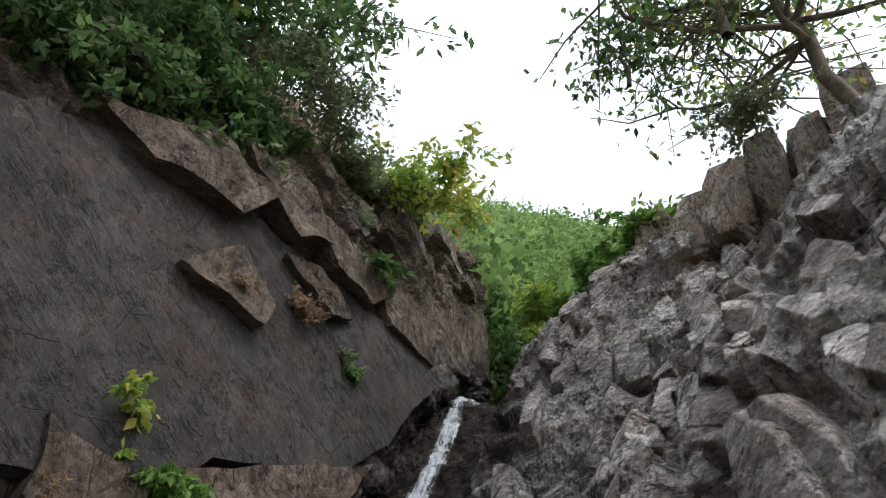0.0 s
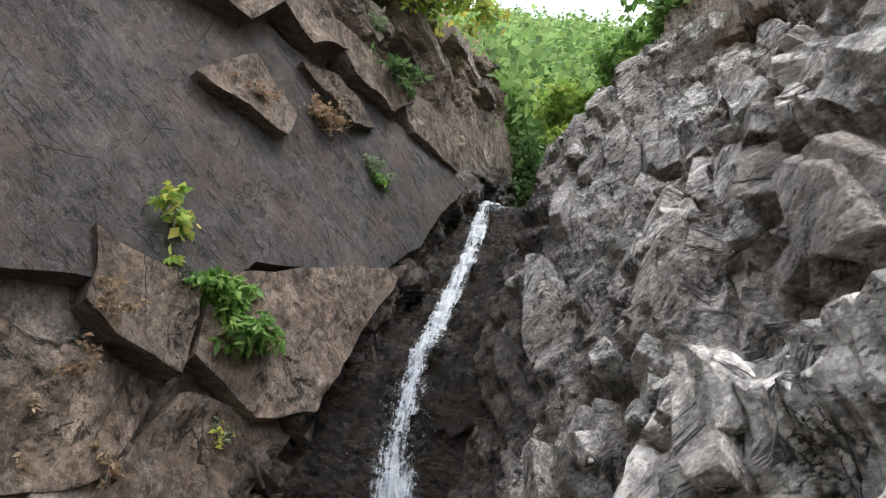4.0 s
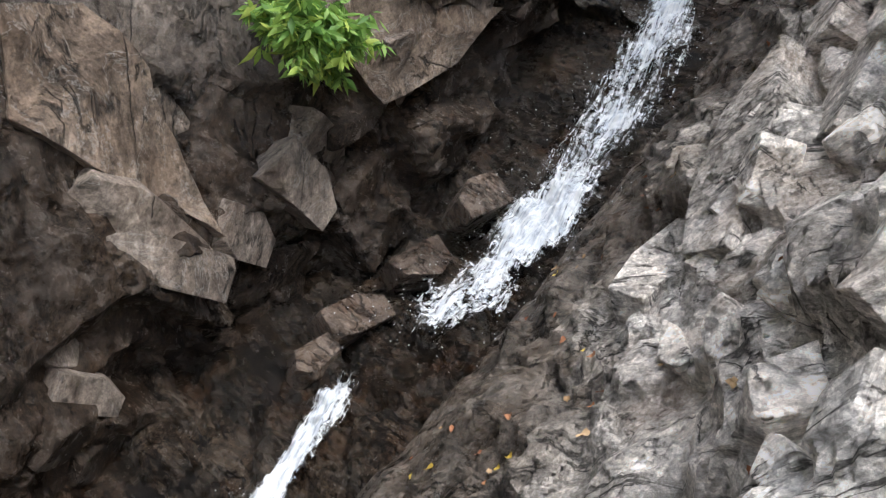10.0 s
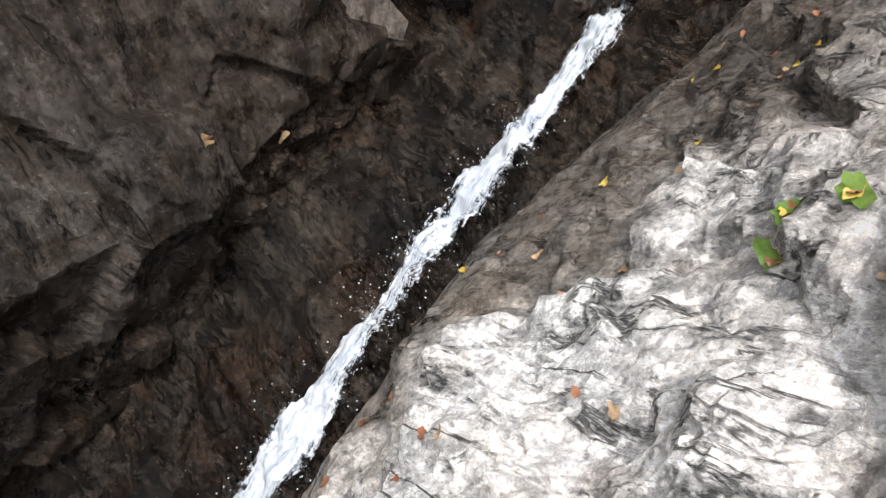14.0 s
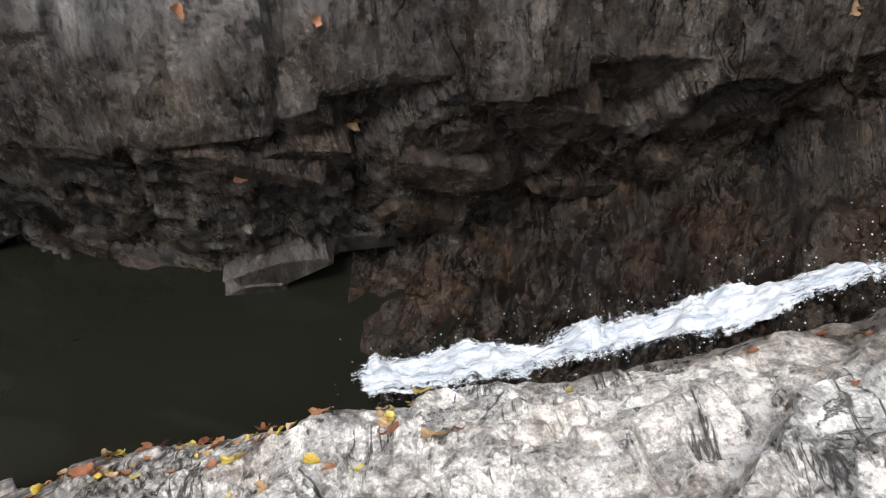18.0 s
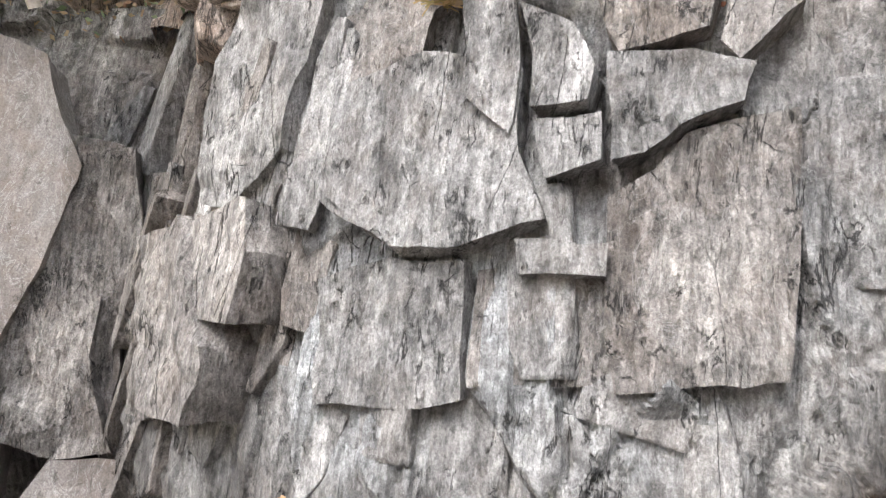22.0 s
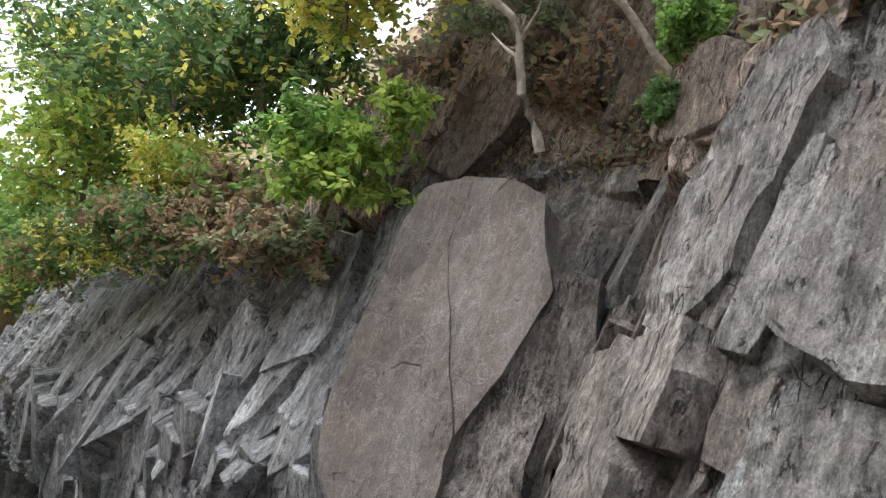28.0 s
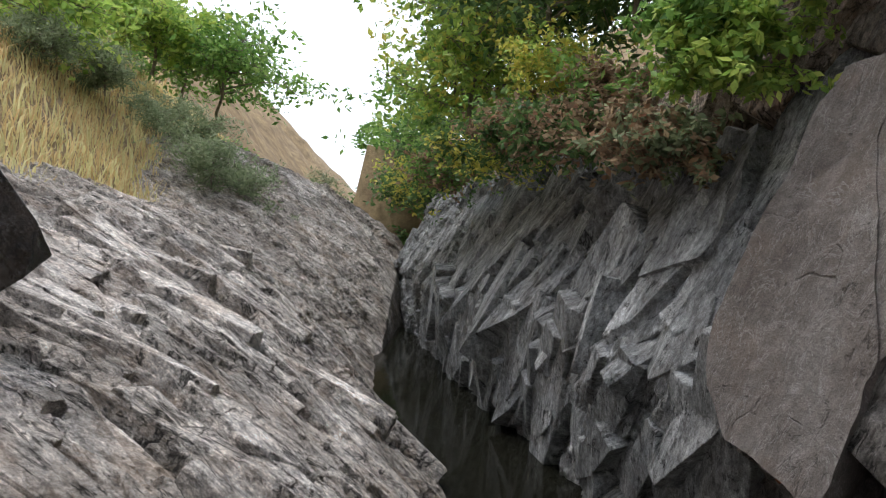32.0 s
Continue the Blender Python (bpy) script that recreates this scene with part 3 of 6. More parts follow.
up_wet = np.clip((gy.ravel() - 0.5) / 1.2, 0, 1)
wet = np.clip(2.2 - gd.ravel() / (0.10 + 0.4 * up_wet) + 0.8 * fbm(bp * 2.2, 4, 72), 0, 0.9) * np.clip((gy.ravel() + 1.0) / 0.6, 0.15, 1)
attribute(me, "wet", wet)
attribute(me, "tone", np.clip(0.9 - np.clip((-gy.ravel() - 0.8) / 1.5, 0, 1.1) - np.clip((gy.ravel() - 1.6) / 1.6, 0, 0.6) + 0.4 * fbm(bp * 0.6, 3, 76) - np.clip((gy.ravel() - 1.2) / 2, 0, 0.5) * np.clip(1.4 - gd.ravel(), 0, 1), 0, 1))
me.materials.append(ROCK_RIGHT)
bank = tagged(new("rock_bank", me), "pale grey weathered rock bank sloping down to the stream", "rock bank", kind="structure")


# ---- stream bed, water ----
# x, y, height, half width
STREAM = [(1.75, 9.2, 6.75, 0.2), (1.3, 8.15, 6.35, 0.2), (1.05, 7.6, 5.5, 0.17), (0.69, 6.78, 4.63, 0.17), (0.35, 6.01, 3.85, 0.18), (0.2, 5.66, 3.2, 0.2),
          (0.16, 5.5, 2.5, 0.28), (-0.1, 5.1, 1.78, 0.37), (-0.44, 4.55, 1.15, 0.4), (-0.82, 4.0, 0.68, 0.34), (-1.25, 3.5, 0.42, 0.24),
          (-1.5, 2.7, 0.02, 0.12), (-1.72, 2.0, -0.33, 0.14), (-1.85, 1.4, -0.66, 0.15), (-2.0, 0.75, -1.02, 0.15), (-2.1, 0.2, -1.3, 0.17), (-2.28, -0.75, -1.47, 0.24)]
stream = np.array(STREAM)
ts = np.arange(len(stream))
bt = np.linspace(0, len(stream) - 1, 420)
bc = np.stack([np.interp(bt, ts, stream[:, n]) for n in range(3)], 1)
ba = np.r_[np.linspace(-1.7, -0.3, 60), np.linspace(-0.29, 0.3, 24), np.linspace(0.31, 1.3, 40)]
tang = np.gradient(bc[:, :2], axis=0)
tang /= np.linalg.norm(tang, axis=1, keepdims=True)
side = np.stack([-tang[:, 1], tang[:, 0]], 1)      # to the bank's side when positive
gb, ga = np.meshgrid(np.arange(len(bt)), ba, indexing="ij")
bedp = np.concatenate([bc[gb, :2] + side[gb] * ga[..., None], (bc[gb, 2] - 0.1 + np.where(ga < 0, -0.10 * ga, 0.25 * ga))[..., None]], -1).reshape(-1, 3)
h3, _ = blocks(framed(bedp, (0.4, 0.5, 0.6), (0.5, 0.35, 0.2)), 221, 0.8)
h4, _ = blocks(bedp / 0.16, 231, 0.8)
bedp[:, 2] += 0.2 * h3 + 0.06 * h4 + 0.03 * fbm(bedp * 3, 3, 9)
me = mesh_from("stream_bed", bedp, grid_faces(len(bt), len(ba)), False)
attribute(me, "wet", np.clip(0.95 + 0.2 * fbm(bedp * 2, 3, 73), 0, 1))
me.materials.append(ROCK_BED)
tagged(new("stream_bed", me), "dark wet rock bed of the stream", "stream bed", kind="structure")


def flow(name, t0, t1, steps_n, across, lift, wide, seed, label, fade=(0.0, 0.6), dense=0.15):
    """A run of white water along the stream between two of its points."""
    tt = np.linspace(t0, t1, steps_n)
    c = np.stack([np.interp(tt, ts, stream[:, n]) for n in range(4)], 1)
    tg = np.gradient(c[:, :2], axis=0)
    tg /= np.linalg.norm(tg, axis=1, keepdims=True) + 1e-9
    sd = np.stack([-tg[:, 1], tg[:, 0]], 1)
    a = np.linspace(-1, 1, across)
    i, aa = np.meshgrid(np.arange(steps_n), a, indexing="ij")
    w = c[i, 3] * wide * (1 + 0.25 * vnoise(np.stack([tt[i].ravel() * 3, aa.ravel() * 0, np.full(i.size, seed)], 1), seed).reshape(i.shape))
    xy = c[i, :2] + sd[i] * (aa * w)[..., None]
    z = c[i, 2] + lift + 0.05 * (1 - aa ** 2)
    p = np.concatenate([xy, z[..., None]], -1).reshape(-1, 3)
    p[:, 2] += 0.05 * fbm(p * 6, 4, seed) + 0.03 * fbm(p * 18, 2, seed + 3)
    p[:, 1] -= 0.03 * fbm(p * 7, 3, seed + 5)
    m = mesh_from(name, p, grid_faces(steps_n, across), True)
    attribute(m, "foam", (dense - 0.34 * np.abs(aa.ravel()) ** 1.6 + 0.13 * fbm(p * 2.5, 2, seed + 8)
                          - 0.5 * (1 - np.clip((tt[i].ravel() - t0) / max(fade[0], 1e-3), 0, 1)) - 0.5 * (1 - np.clip((t1 - tt[i].ravel()) / fade[1], 0, 1))))
    attribute(m, "run", tt[i].ravel() * 4.0)
    attribute(m, "across", aa.ravel() * c[i, 3].ravel() * 26)
    m.materials.append(FOAM)
    return tagged(new(name, m), label, "water", kind="structure")


flow("waterfall", 0, 9.9, 700, 60, 0.05, 1.0, 301, "white foaming water falling down the rock cleft")
flow("water_chute", 9.8, 16, 500, 44, 0.06, 0.82, 311, "white water rushing down the narrow channel", (0.6, 0.2), 0.2)

pool_y = np.linspace(-19, 0.6, 80)
pool_x = np.linspace(-6, 1.2, 40)
gy2, gx2 = np.meshgrid(pool_y, pool_x, indexing="ij")
me = mesh_from("pool", np.stack([gx2, gy2, np.full(gx2.shape, -1.5)], -1).reshape(-1, 3), grid_faces(80, 40), True)
me.materials.append(POOL)
tagged(new("pool", me), "still dark green water of the rock pool", "water", kind="structure")


# ---- ground to the horizon: hills round the gorge ----
def ground_height(x, y):
    """Valley that climbs upstream and opens downstream."""
    up = np.clip((y - 11) / 70, 0, 3)
    rise_up = 8.5 + 0.85 * np.clip(y - 11, 0, 95)
    right = 0.85 * np.clip(x - 3.2, 0, 60) + 1.1 - 0.5 * np.clip(3.2 - x, 0, 4)
    left = 1.0 * np.clip(-x - 7, 0, 40) + 5.0
    down = np.where(x > 0, right, left) - 1.0
    k = np.clip((y - 4) / 9, 0, 1)
    k = k * k * (3 - 2 * k)
    return down * (1 - k) + np.maximum(rise_up, down) * k


rr = np.r_[np.geomspace(3.0, 4000, 150)]
th = np.linspace(0, 2 * math.pi, 241)
gr, gt = np.meshgrid(rr, th, indexing="ij")
gx, gyy = gr * np.cos(gt), gr * np.sin(gt) - 1.0


def ground_z(x, y):
    """Height of the ground with its unevenness; the gorge is cut through it."""
    p = np.stack([x, y, ground_height(x, y)], 1)
    cut = (x > -8.3) & (x < np.where(y < -7, 3.4, 6.7)) & (y > -26) & (y < 11)
    uneven = np.clip((np.abs(x) - 3.5) / 8, 0, 1) * np.minimum(3.0, np.hypot(x, y + 1.0) * 0.05) * fbm(p * np.array([0.12, 0.12, 0]), 4, 91)
    return np.where(cut, -3.0, p[:, 2] + uneven)


gp = np.stack([gx.ravel(), gyy.ravel(), ground_z(gx.ravel(), gyy.ravel())], 1)
me = mesh_from("ground", gp, grid_faces(len(rr), len(th)), True)
me.materials.append(SOIL)
tagged(new("ground", me), "dry grassy hillside with bare soil", "ground", kind="structure")


# ---- plants: building blocks ----
def part(name, me, mat, parent, label=""):
    me.materials.append(mat)
    ob = new(name, me)
    ob.parent = parent
    if label:
        ob["label"] = label
    return ob


def holder(name, at, label, category, group=""):
    ob = new(name)
    ob.location = at
    ob.empty_display_size = 0.1
    return tagged(ob, label, category, group)


def tubes(lines, sides=5):
    """Tapered limbs: each line is a list of (point, radius)."""
    verts, faces = [], []
    for ln in lines:
        p = np.array([q[0] for q in ln], float)
        r = np.array([q[1] for q in ln], float)
        d = np.gradient(p, axis=0)
        d /= np.linalg.norm(d, axis=1, keepdims=True) + 1e-9
        ref = np.where(np.abs(d[:, 2:3]) > 0.9, [[1.0, 0, 0]], [[0, 0, 1.0]])
        u = np.cross(d, ref)
        u /= np.linalg.norm(u, axis=1, keepdims=True) + 1e-9
        w = np.cross(d, u)
        o = len(verts)
        for i in range(len(p)):
            for k in range(sides):
                a = 2 * math.pi * k / sides
                verts.append(p[i] + r[i] * (math.cos(a) * u[i] + math.sin(a) * w[i]))
        for i in range(len(p) - 1):
            for k in range(sides):
                k2 = (k + 1) % sides
                faces.append((o + i * sides + k, o + i * sides + k2, o + (i + 1) * sides + k2, o + (i + 1) * sides + k))
    return mesh_from("limbs", verts, faces, True)


def leaves(centres, rng, size, aspect=0.45, droop=0.5, spread=0.35):
    """Pointed, folded leaves at rows of points, turned all ways, hanging somewhat."""
    n = len(centres)
    d = rng.normal(size=(n, 3))
    d[:, 2] = d[:, 2] * 0.6 - droop
    d /= np.linalg.norm(d, axis=1, keepdims=True)
    a = rng.normal(size=(n, 3))
    u = np.cross(d, a)
    u /= np.linalg.norm(u, axis=1, keepdims=True) + 1e-9
    w = np.cross(d, u)
    ln = size * (1 + spread * rng.uniform(-1, 1, n))[:, None]
    wd = ln * aspect * 0.5
    b = centres
    mid = b + d * ln * 0.42 - w * ln * 0.10
    v = np.stack([b, mid + u * wd + w * ln * 0.1, b + d * ln - w * ln * 0.04, mid - u * wd + w * ln * 0.1, mid], 1).reshape(-1, 3)
    i = np.arange(n)[:, None] * 5
    f = np.concatenate([i + [[0, 1, 4]], i + [[1, 2, 4]], i + [[2, 3, 4]], i + [[3, 0, 4]]])
    return mesh_from("leaves", v, f, True)


def blades(roots, rng, height, width, lean=0.5):
    """Grass blades: narrow bent strips."""
    n = len(roots)
    a = rng.uniform(0, 2 * math.pi, n)
    out = np.stack([np.cos(a), np.sin(a), 0 * a], 1)
    side = np.stack([-np.sin(a), np.cos(a), 0 * a], 1) * width
    h = (height * rng.uniform(0.5, 1.2, n))[:, None]
    k = (lean * rng.uniform(0.2, 1.2, n))[:, None]
    up = np.array([[0, 0, 1.0]])
    m1 = roots + up * h * 0.6 + out * h * k * 0.35
    tip = roots + up * h * (1 - 0.35 * k) + out * h * k
    v = np.stack([roots - side, roots + side, m1 + side * 0.7, m1 - side * 0.7, tip], 1).reshape(-1, 3)
    i = np.arange(n)[:, None] * 5
    f = np.concatenate([i + [[0, 1, 2]], i + [[0, 2, 3]], i + [[3, 2, 4]]])
    return mesh_from("blades", v, f, True)


def branching(rng, height, radius, limbs, twigs, trunk_r, lean=(0, 0), low=0.25, flat=0.7):
    """Limb lines from the origin and the points along the twigs where leaves sit."""
    lines, spots = [], []
    top = np.array([lean[0], lean[1], height * 0.55])
    trunk = [(np.array([lean[0], lean[1], height * 0.55]) * k + rng.normal(size=3) * 0.02 * height * (k > 0), trunk_r * (1 - 0.5 * k)) for k in np.linspace(0, 1, 5)]
    lines.append(trunk)
    for n in range(limbs):
        k = low + (1 - low) * rng.uniform()
        start = top * k
        a = rng.uniform(0, 2 * math.pi)
        el = rng.uniform(0.05, 1.2)
        end = start + np.array([math.cos(a) * math.cos(el) * radius, math.sin(a) * math.cos(el) * radius, math.sin(el) * height * 0.5 * flat]) * rng.uniform(0.6, 1.05)
        sag = rng.normal(size=3) * 0.12 * radius
        limb = [(start + (end - start) * f + sag * math.sin(math.pi * f), trunk_r * 0.45 * (1 - 0.75 * f)) for f in np.linspace(0, 1, 5)]
        lines.append(limb)
        for m in range(twigs):
            f = rng.uniform(0.35, 1.0)
            s0 = start + (end - start) * f + sag * math.sin(math.pi * f)
            e0 = s0 + rng.normal(size=3) * np.array([1, 1, 0.7]) * radius * 0.3
            lines.append([(s0, trunk_r * 0.16), ((s0 + e0) / 2 + rng.normal(size=3) * 0.03 * radius, trunk_r * 0.1), (e0, trunk_r * 0.05)])
            for q in np.linspace(0.3, 1.0, 4):
                spots.append(s0 + (e0 - s0) * q)
    return lines, np.array(spots)


def plant(name, at, seed, height, radius, limbs, twigs, per_spot, leaf, mat, label, category, group="", trunk_r=0.03, lean=(0, 0), scatter=0.055, aspect=0.5, droop=0.4,
          low=0.25, flat=0.7, crown_name="foliage", stem_name="stem", extra=None):
    """A shrub or tree: branches and leaves on their twigs. extra: a second leaf material and its share."""
    rng = np.random.default_rng(seed)
    lines, spots = branching(rng, height, radius, limbs, twigs, trunk_r, lean, low, flat)
    thing = holder(name, at, label, category, group)
    part(stem_name, tubes(lines), BARK, thing)
    c = np.repeat(spots, per_spot, 0)
    c = c + rng.normal(size=c.shape) * radius * scatter
    if extra:
        pick = rng.uniform(size=len(spots)).repeat(per_spot) < extra[1]
        part(crown_name, leaves(c[~pick], rng, leaf, aspect, droop), mat, thing)
        if pick.any():
            part("turning_leaves", leaves(c[pick], rng, leaf, aspect, droop), extra[0], thing)
    else:
        part(crown_name, leaves(c, rng, leaf, aspect, droop), mat, thing)
    return thing


# ---- broken rock: single blocks and slabs set into the walls ----
def cut_block(seed, cuts, depth):
    """A block of unit size with corners and edges broken off along flat faces."""
    rng = random.Random(seed)
    bm = bmesh.new()
    bmesh.ops.create_cube(bm, size=1.0)
    for n in range(cuts):
        way = Vector([rng.choice((-1, 1)) * rng.uniform(0.3, 1), rng.choice((-1, 1)) * rng.uniform(0.3, 1), rng.uniform(-0.4, 0.9)]).normalized()
        reach = sum(abs(c) for c in way) * 0.5
        geom = bm.verts[:] + bm.edges[:] + bm.faces[:]
        cutres = bmesh.ops.bisect_plane(bm, geom=geom, plane_co=way * (reach - depth * rng.uniform(0.25, 1.0)), plane_no=way, clear_outer=True)
        edges = [e for e in cutres["geom_cut"] if isinstance(e, bmesh.types.BMEdge)]
        if edges:
            bmesh.ops.edgeloop_fill(bm, edges=edges)
    bmesh.ops.recalc_face_normals(bm, faces=bm.faces[:])
    bmesh.ops.bevel(bm, geom=bm.edges[:], offset=0.018, segments=1, affect="EDGES", clamp_overlap=True)
    bmesh.ops.triangulate(bm, faces=bm.faces[:])
    return bm


def block_meshes(name, mat, tone, wetness, count, seed, cuts=5, depth=0.34):
    out = []
    for n in range(count):
        bm = cut_block(seed + n, cuts, depth)
        me = bpy.data.meshes.new(name)
        bm.to_mesh(me)
        bm.free()
        attribute(me, "tone", np.full(len(me.vertices), tone))
        attribute(me, "wet", np.full(len(me.vertices), wetness))
        me.materials.append(mat)
        out.append(me)
    return out


def frame_of(long_way, out_way):
    """A turn whose x runs along long_way and whose z stands out along out_way."""
    z = Vector(out_way).normalized()
    x = Vector(long_way)
    x = (x - z * x.dot(z)).normalized()
    y = z.cross(x)
    return Matrix((x, y, z)).transposed()


def set_block(name, me, parent, at, turn, size):
    ob = new(name, me)
    ob.matrix_world = Matrix.LocRotScale(at, turn.to_quaternion(), size)
    ob.parent = parent
    return ob


def wall_spots(s, v):
    """Places on the broken wall with the way out of it, along it and up it."""
    p, away = left_base(s, v)
    e = 0.05
    a = left_base(s + e, v)[0] - left_base(s - e, v)[0]
    b = left_base(s, v + e)[0] - left_base(s, v - e)[0]
    n = np.cross(a, b)
    n /= np.linalg.norm(n, axis=1, keepdims=True)
    n *= np.sign((n * -away).sum(1))[:, None]
    p = p + n * left_rough(p, s, v)[:, None]
    return [(Vector(q), Vector(w), Vector(c).normalized(), Vector(d).normalized()) for q, w, c, d in zip(p, n, a, b)]


def bank_spots(y, d):
    p = bank_base(y, d)
    a = bank_base(y + 0.05, d) - bank_base(y - 0.05, d)
    b = bank_base(y, d + 0.05) - bank_base(y, d - 0.05)
    n = np.cross(b, a)
    n /= np.linalg.norm(n, axis=1, keepdims=True)
    n *= np.sign(n[:, 2])[:, None]
    p = p + n * bank_rough(p, y, d)[:, None]
    return [(Vector(q), Vector(w), Vector(c).normalized(), Vector(e).normalized()) for q, w, c, e in zip(p, n, a, b)]


def scatter(parent, spots, lengths, heights, thick, stand, slant, tilt, meshes, flip=1):
    """Slabs on a rock face: slant is the tilt of their long side from level, tilt how much they lean out of the face."""
    for p, out_w, al, up in spots:
        k = radians(slant + rnd.gauss(0, 8))
        face = out_w + Vector([rnd.gauss(0, tilt) for _ in range(3)])
        th = rnd.uniform(*thick)
        set_block("rock_block", rnd.choice(meshes), parent, p + out_w * (rnd.uniform(*stand) - th / 2), frame_of(up * math.sin(k) - al * (flip * math.cos(k)), face),
                  (rnd.uniform(*lengths), rnd.uniform(*heights), th))


def scatter_wall(count, s_range, v_range, *rest):
    scatter(wall_left, wall_spots(rng.uniform(*s_range, count), rng.uniform(*v_range, count)), *rest)


def scatter_bank(count, y_range, d_range, *rest):
    scatter(bank, bank_spots(rng.uniform(*y_range, count), rng.uniform(*d_range, count)), *rest, -1)


CRAG_BLOCKS = block_meshes("rock_block", ROCK_LEFT, 1.0, 0.0, 8, 160)
GREY_BLOCKS = block_meshes("rock_block", ROCK_LEFT, 0.6, 0.0, 10, 100)
DIM_BLOCKS = block_meshes("rock_block", ROCK_LEFT, 0.4, 0.0, 8, 120)
BROWN_BLOCKS = block_meshes("rock_block", ROCK_LEFT, 0.12, 0.0, 8, 140)
# wet, and darkened further to stand for shade below the overhang
WET_SHADED_BLOCKS = block_meshes("rock_block", ROCK_LEFT, 0.15, 1.0, 6, 180)
LEDGE_BLOCKS = block_meshes("rock_block", ROCK_LEFT, 0.45, 0.8, 5, 190)
PALE_BLOCKS = block_meshes("rock_block", ROCK_RIGHT, 0.7, 0.0, 10, 220, 6, 0.4)
MID_BLOCKS = block_meshes("rock_block", ROCK_RIGHT, 0.25, 0.0, 8, 240, 5, 0.4)
OCHRE_BLOCKS = block_meshes("rock_block", ROCK_RIGHT, 0.15, 0.0, 6, 260, 6, 0.4)
rng = np.random.default_rng(5)
rnd = random.Random(5)


def plate(outline, stand, mat, tone=0.0, wetness=0.0, calm=1.0):
    """A flat panel of rock between joints: outline in the wall's own measures, standing out of the wall."""
    q = np.array(outline)
    p, away = left_base(q[:, 0], q[:, 1])
    c = p.mean(0)
    n = np.linalg.svd(p - c)[2][2]
    n *= np.sign((n * -away[0]).sum())
    p = p - ((p - c) @ n)[:, None] * n + n * stand
    rock_panel(p, n, 0.7, mat, tone, wetness, calm)


def rock_panel(p, n, thick, mat, tone, wetness, calm, name="rock_panel"):
    """A flat piece of rock: its outline in space, the way that it faces, its thickness; chipped and worn."""
    bm = bmesh.new()
    face = bm.faces.new([bm.verts.new(v) for v in p])
    res = bmesh.ops.extrude_face_region(bm, geom=[face])
    bmesh.ops.translate(bm, vec=Vector(n) * -thick, verts=[v for v in res["geom"] if isinstance(v, bmesh.types.BMVert)])
    bmesh.ops.recalc_face_normals(bm, faces=bm.faces[:])
    bmesh.ops.triangulate(bm, faces=bm.faces[:])
    for n_cut in range(6):
        long_edges = [e for e in bm.edges if e.calc_length() > 0.16]
        if not long_edges:
            break
        bmesh.ops.subdivide_edges(bm, edges=long_edges, cuts=1)
        bmesh.ops.triangulate(bm, faces=bm.faces[:])
    q = np.array([v.co for v in bm.verts])
    chip, _ = blocks(q / 0.32, 401, 0.9, 0.1)
    fold, _ = blocks(q / 0.75, 405, 0.9, 0.1)
    worn = np.stack([fbm(q * 2.2, 3, 411), fbm(q * 2.2, 3, 412), fbm(q * 2.2, 3, 413)], 1)
    q = q + 0.05 * (worn - (worn @ n)[:, None] * n) + n * (0.05 * chip + 0.06 * fold)[:, None] * calm
    for v, w in zip(bm.verts, q):
        v.co = w
    me = bpy.data.meshes.new(name)
    bm.to_mesh(me)
    bm.free()
    attribute(me, "tone", np.full(len(me.vertices), tone))
    attribute(me, "wet", np.full(len(me.vertices), wetness))
    me.materials.append(mat)
    ob = new(name, me)
    ob.parent = wall_left


BROWN, DIM, GREY, CRAG = (ROCK_LEFT, 0.0), (ROCK_LEFT, 0.42), (ROCK_LEFT, 0.6), (ROCK_LEFT, 1.0)
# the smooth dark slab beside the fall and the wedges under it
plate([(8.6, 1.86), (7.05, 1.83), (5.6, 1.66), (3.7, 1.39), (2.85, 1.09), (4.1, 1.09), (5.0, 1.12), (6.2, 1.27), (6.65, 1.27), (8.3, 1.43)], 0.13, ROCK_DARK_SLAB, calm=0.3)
plate([(7.5, 1.41), (6.7, 1.27), (6.75, 1.24), (6.9, 1.19), (7.3, 1.27), (7.5, 1.33)], 0.21, *BROWN)
plate([(6.55, 1.28), (4.45, 1.08), (5.45, 1.02), (5.8, 1.0), (6.3, 1.07), (6.8, 1.2)], 0.18, *BROWN)
plate([(8.2, 1.43), (7.7, 1.32), (7.2, 1.23), (7.0, 1.18), (7.25, 1.14), (7.65, 1.18), (8.2, 1.24)], 0.05, *BROWN)
plate([(6.85, 1.17), (5.8, 1.0), (6.05, 0.92), (6.35, 0.81), (7.0, 1.03), (7.35, 1.13)], 0.09, *BROWN)
plate([(7.65, 1.17), (7.0, 1.03), (6.45, 0.78), (6.8, 0.78), (7.35, 0.96), (7.65, 1.08)], 0.1, *BROWN)
plate([(9.2, 1.26), (8.85, 1.24), (8.65, 1.17), (8.6, 1.1), (8.4, 1.02), (8.9, 1.12), (9.25, 1.2)], 0.05, *BROWN)
# slabs broken off in steps along the upper edge of the smooth one
plate([(6.85, 1.60), (6.2, 1.63), (5.8, 1.5), (5.95, 1.46), (6.7, 1.57)], 0.22, *BROWN)
plate([(7.84, 1.88), (6.71, 1.86), (5.94, 1.74), (6.3, 1.69), (7.3, 1.78)], 0.3, *BROWN)
plate([(6.36, 1.86), (5.38, 1.81), (5.0, 1.66), (5.5, 1.66), (6.0, 1.75)], 0.27, *BROWN)
plate([(5.2, 1.74), (4.4, 1.64), (3.85, 1.52), (4.3, 1.5), (5.0, 1.6)], 0.26, *BROWN)
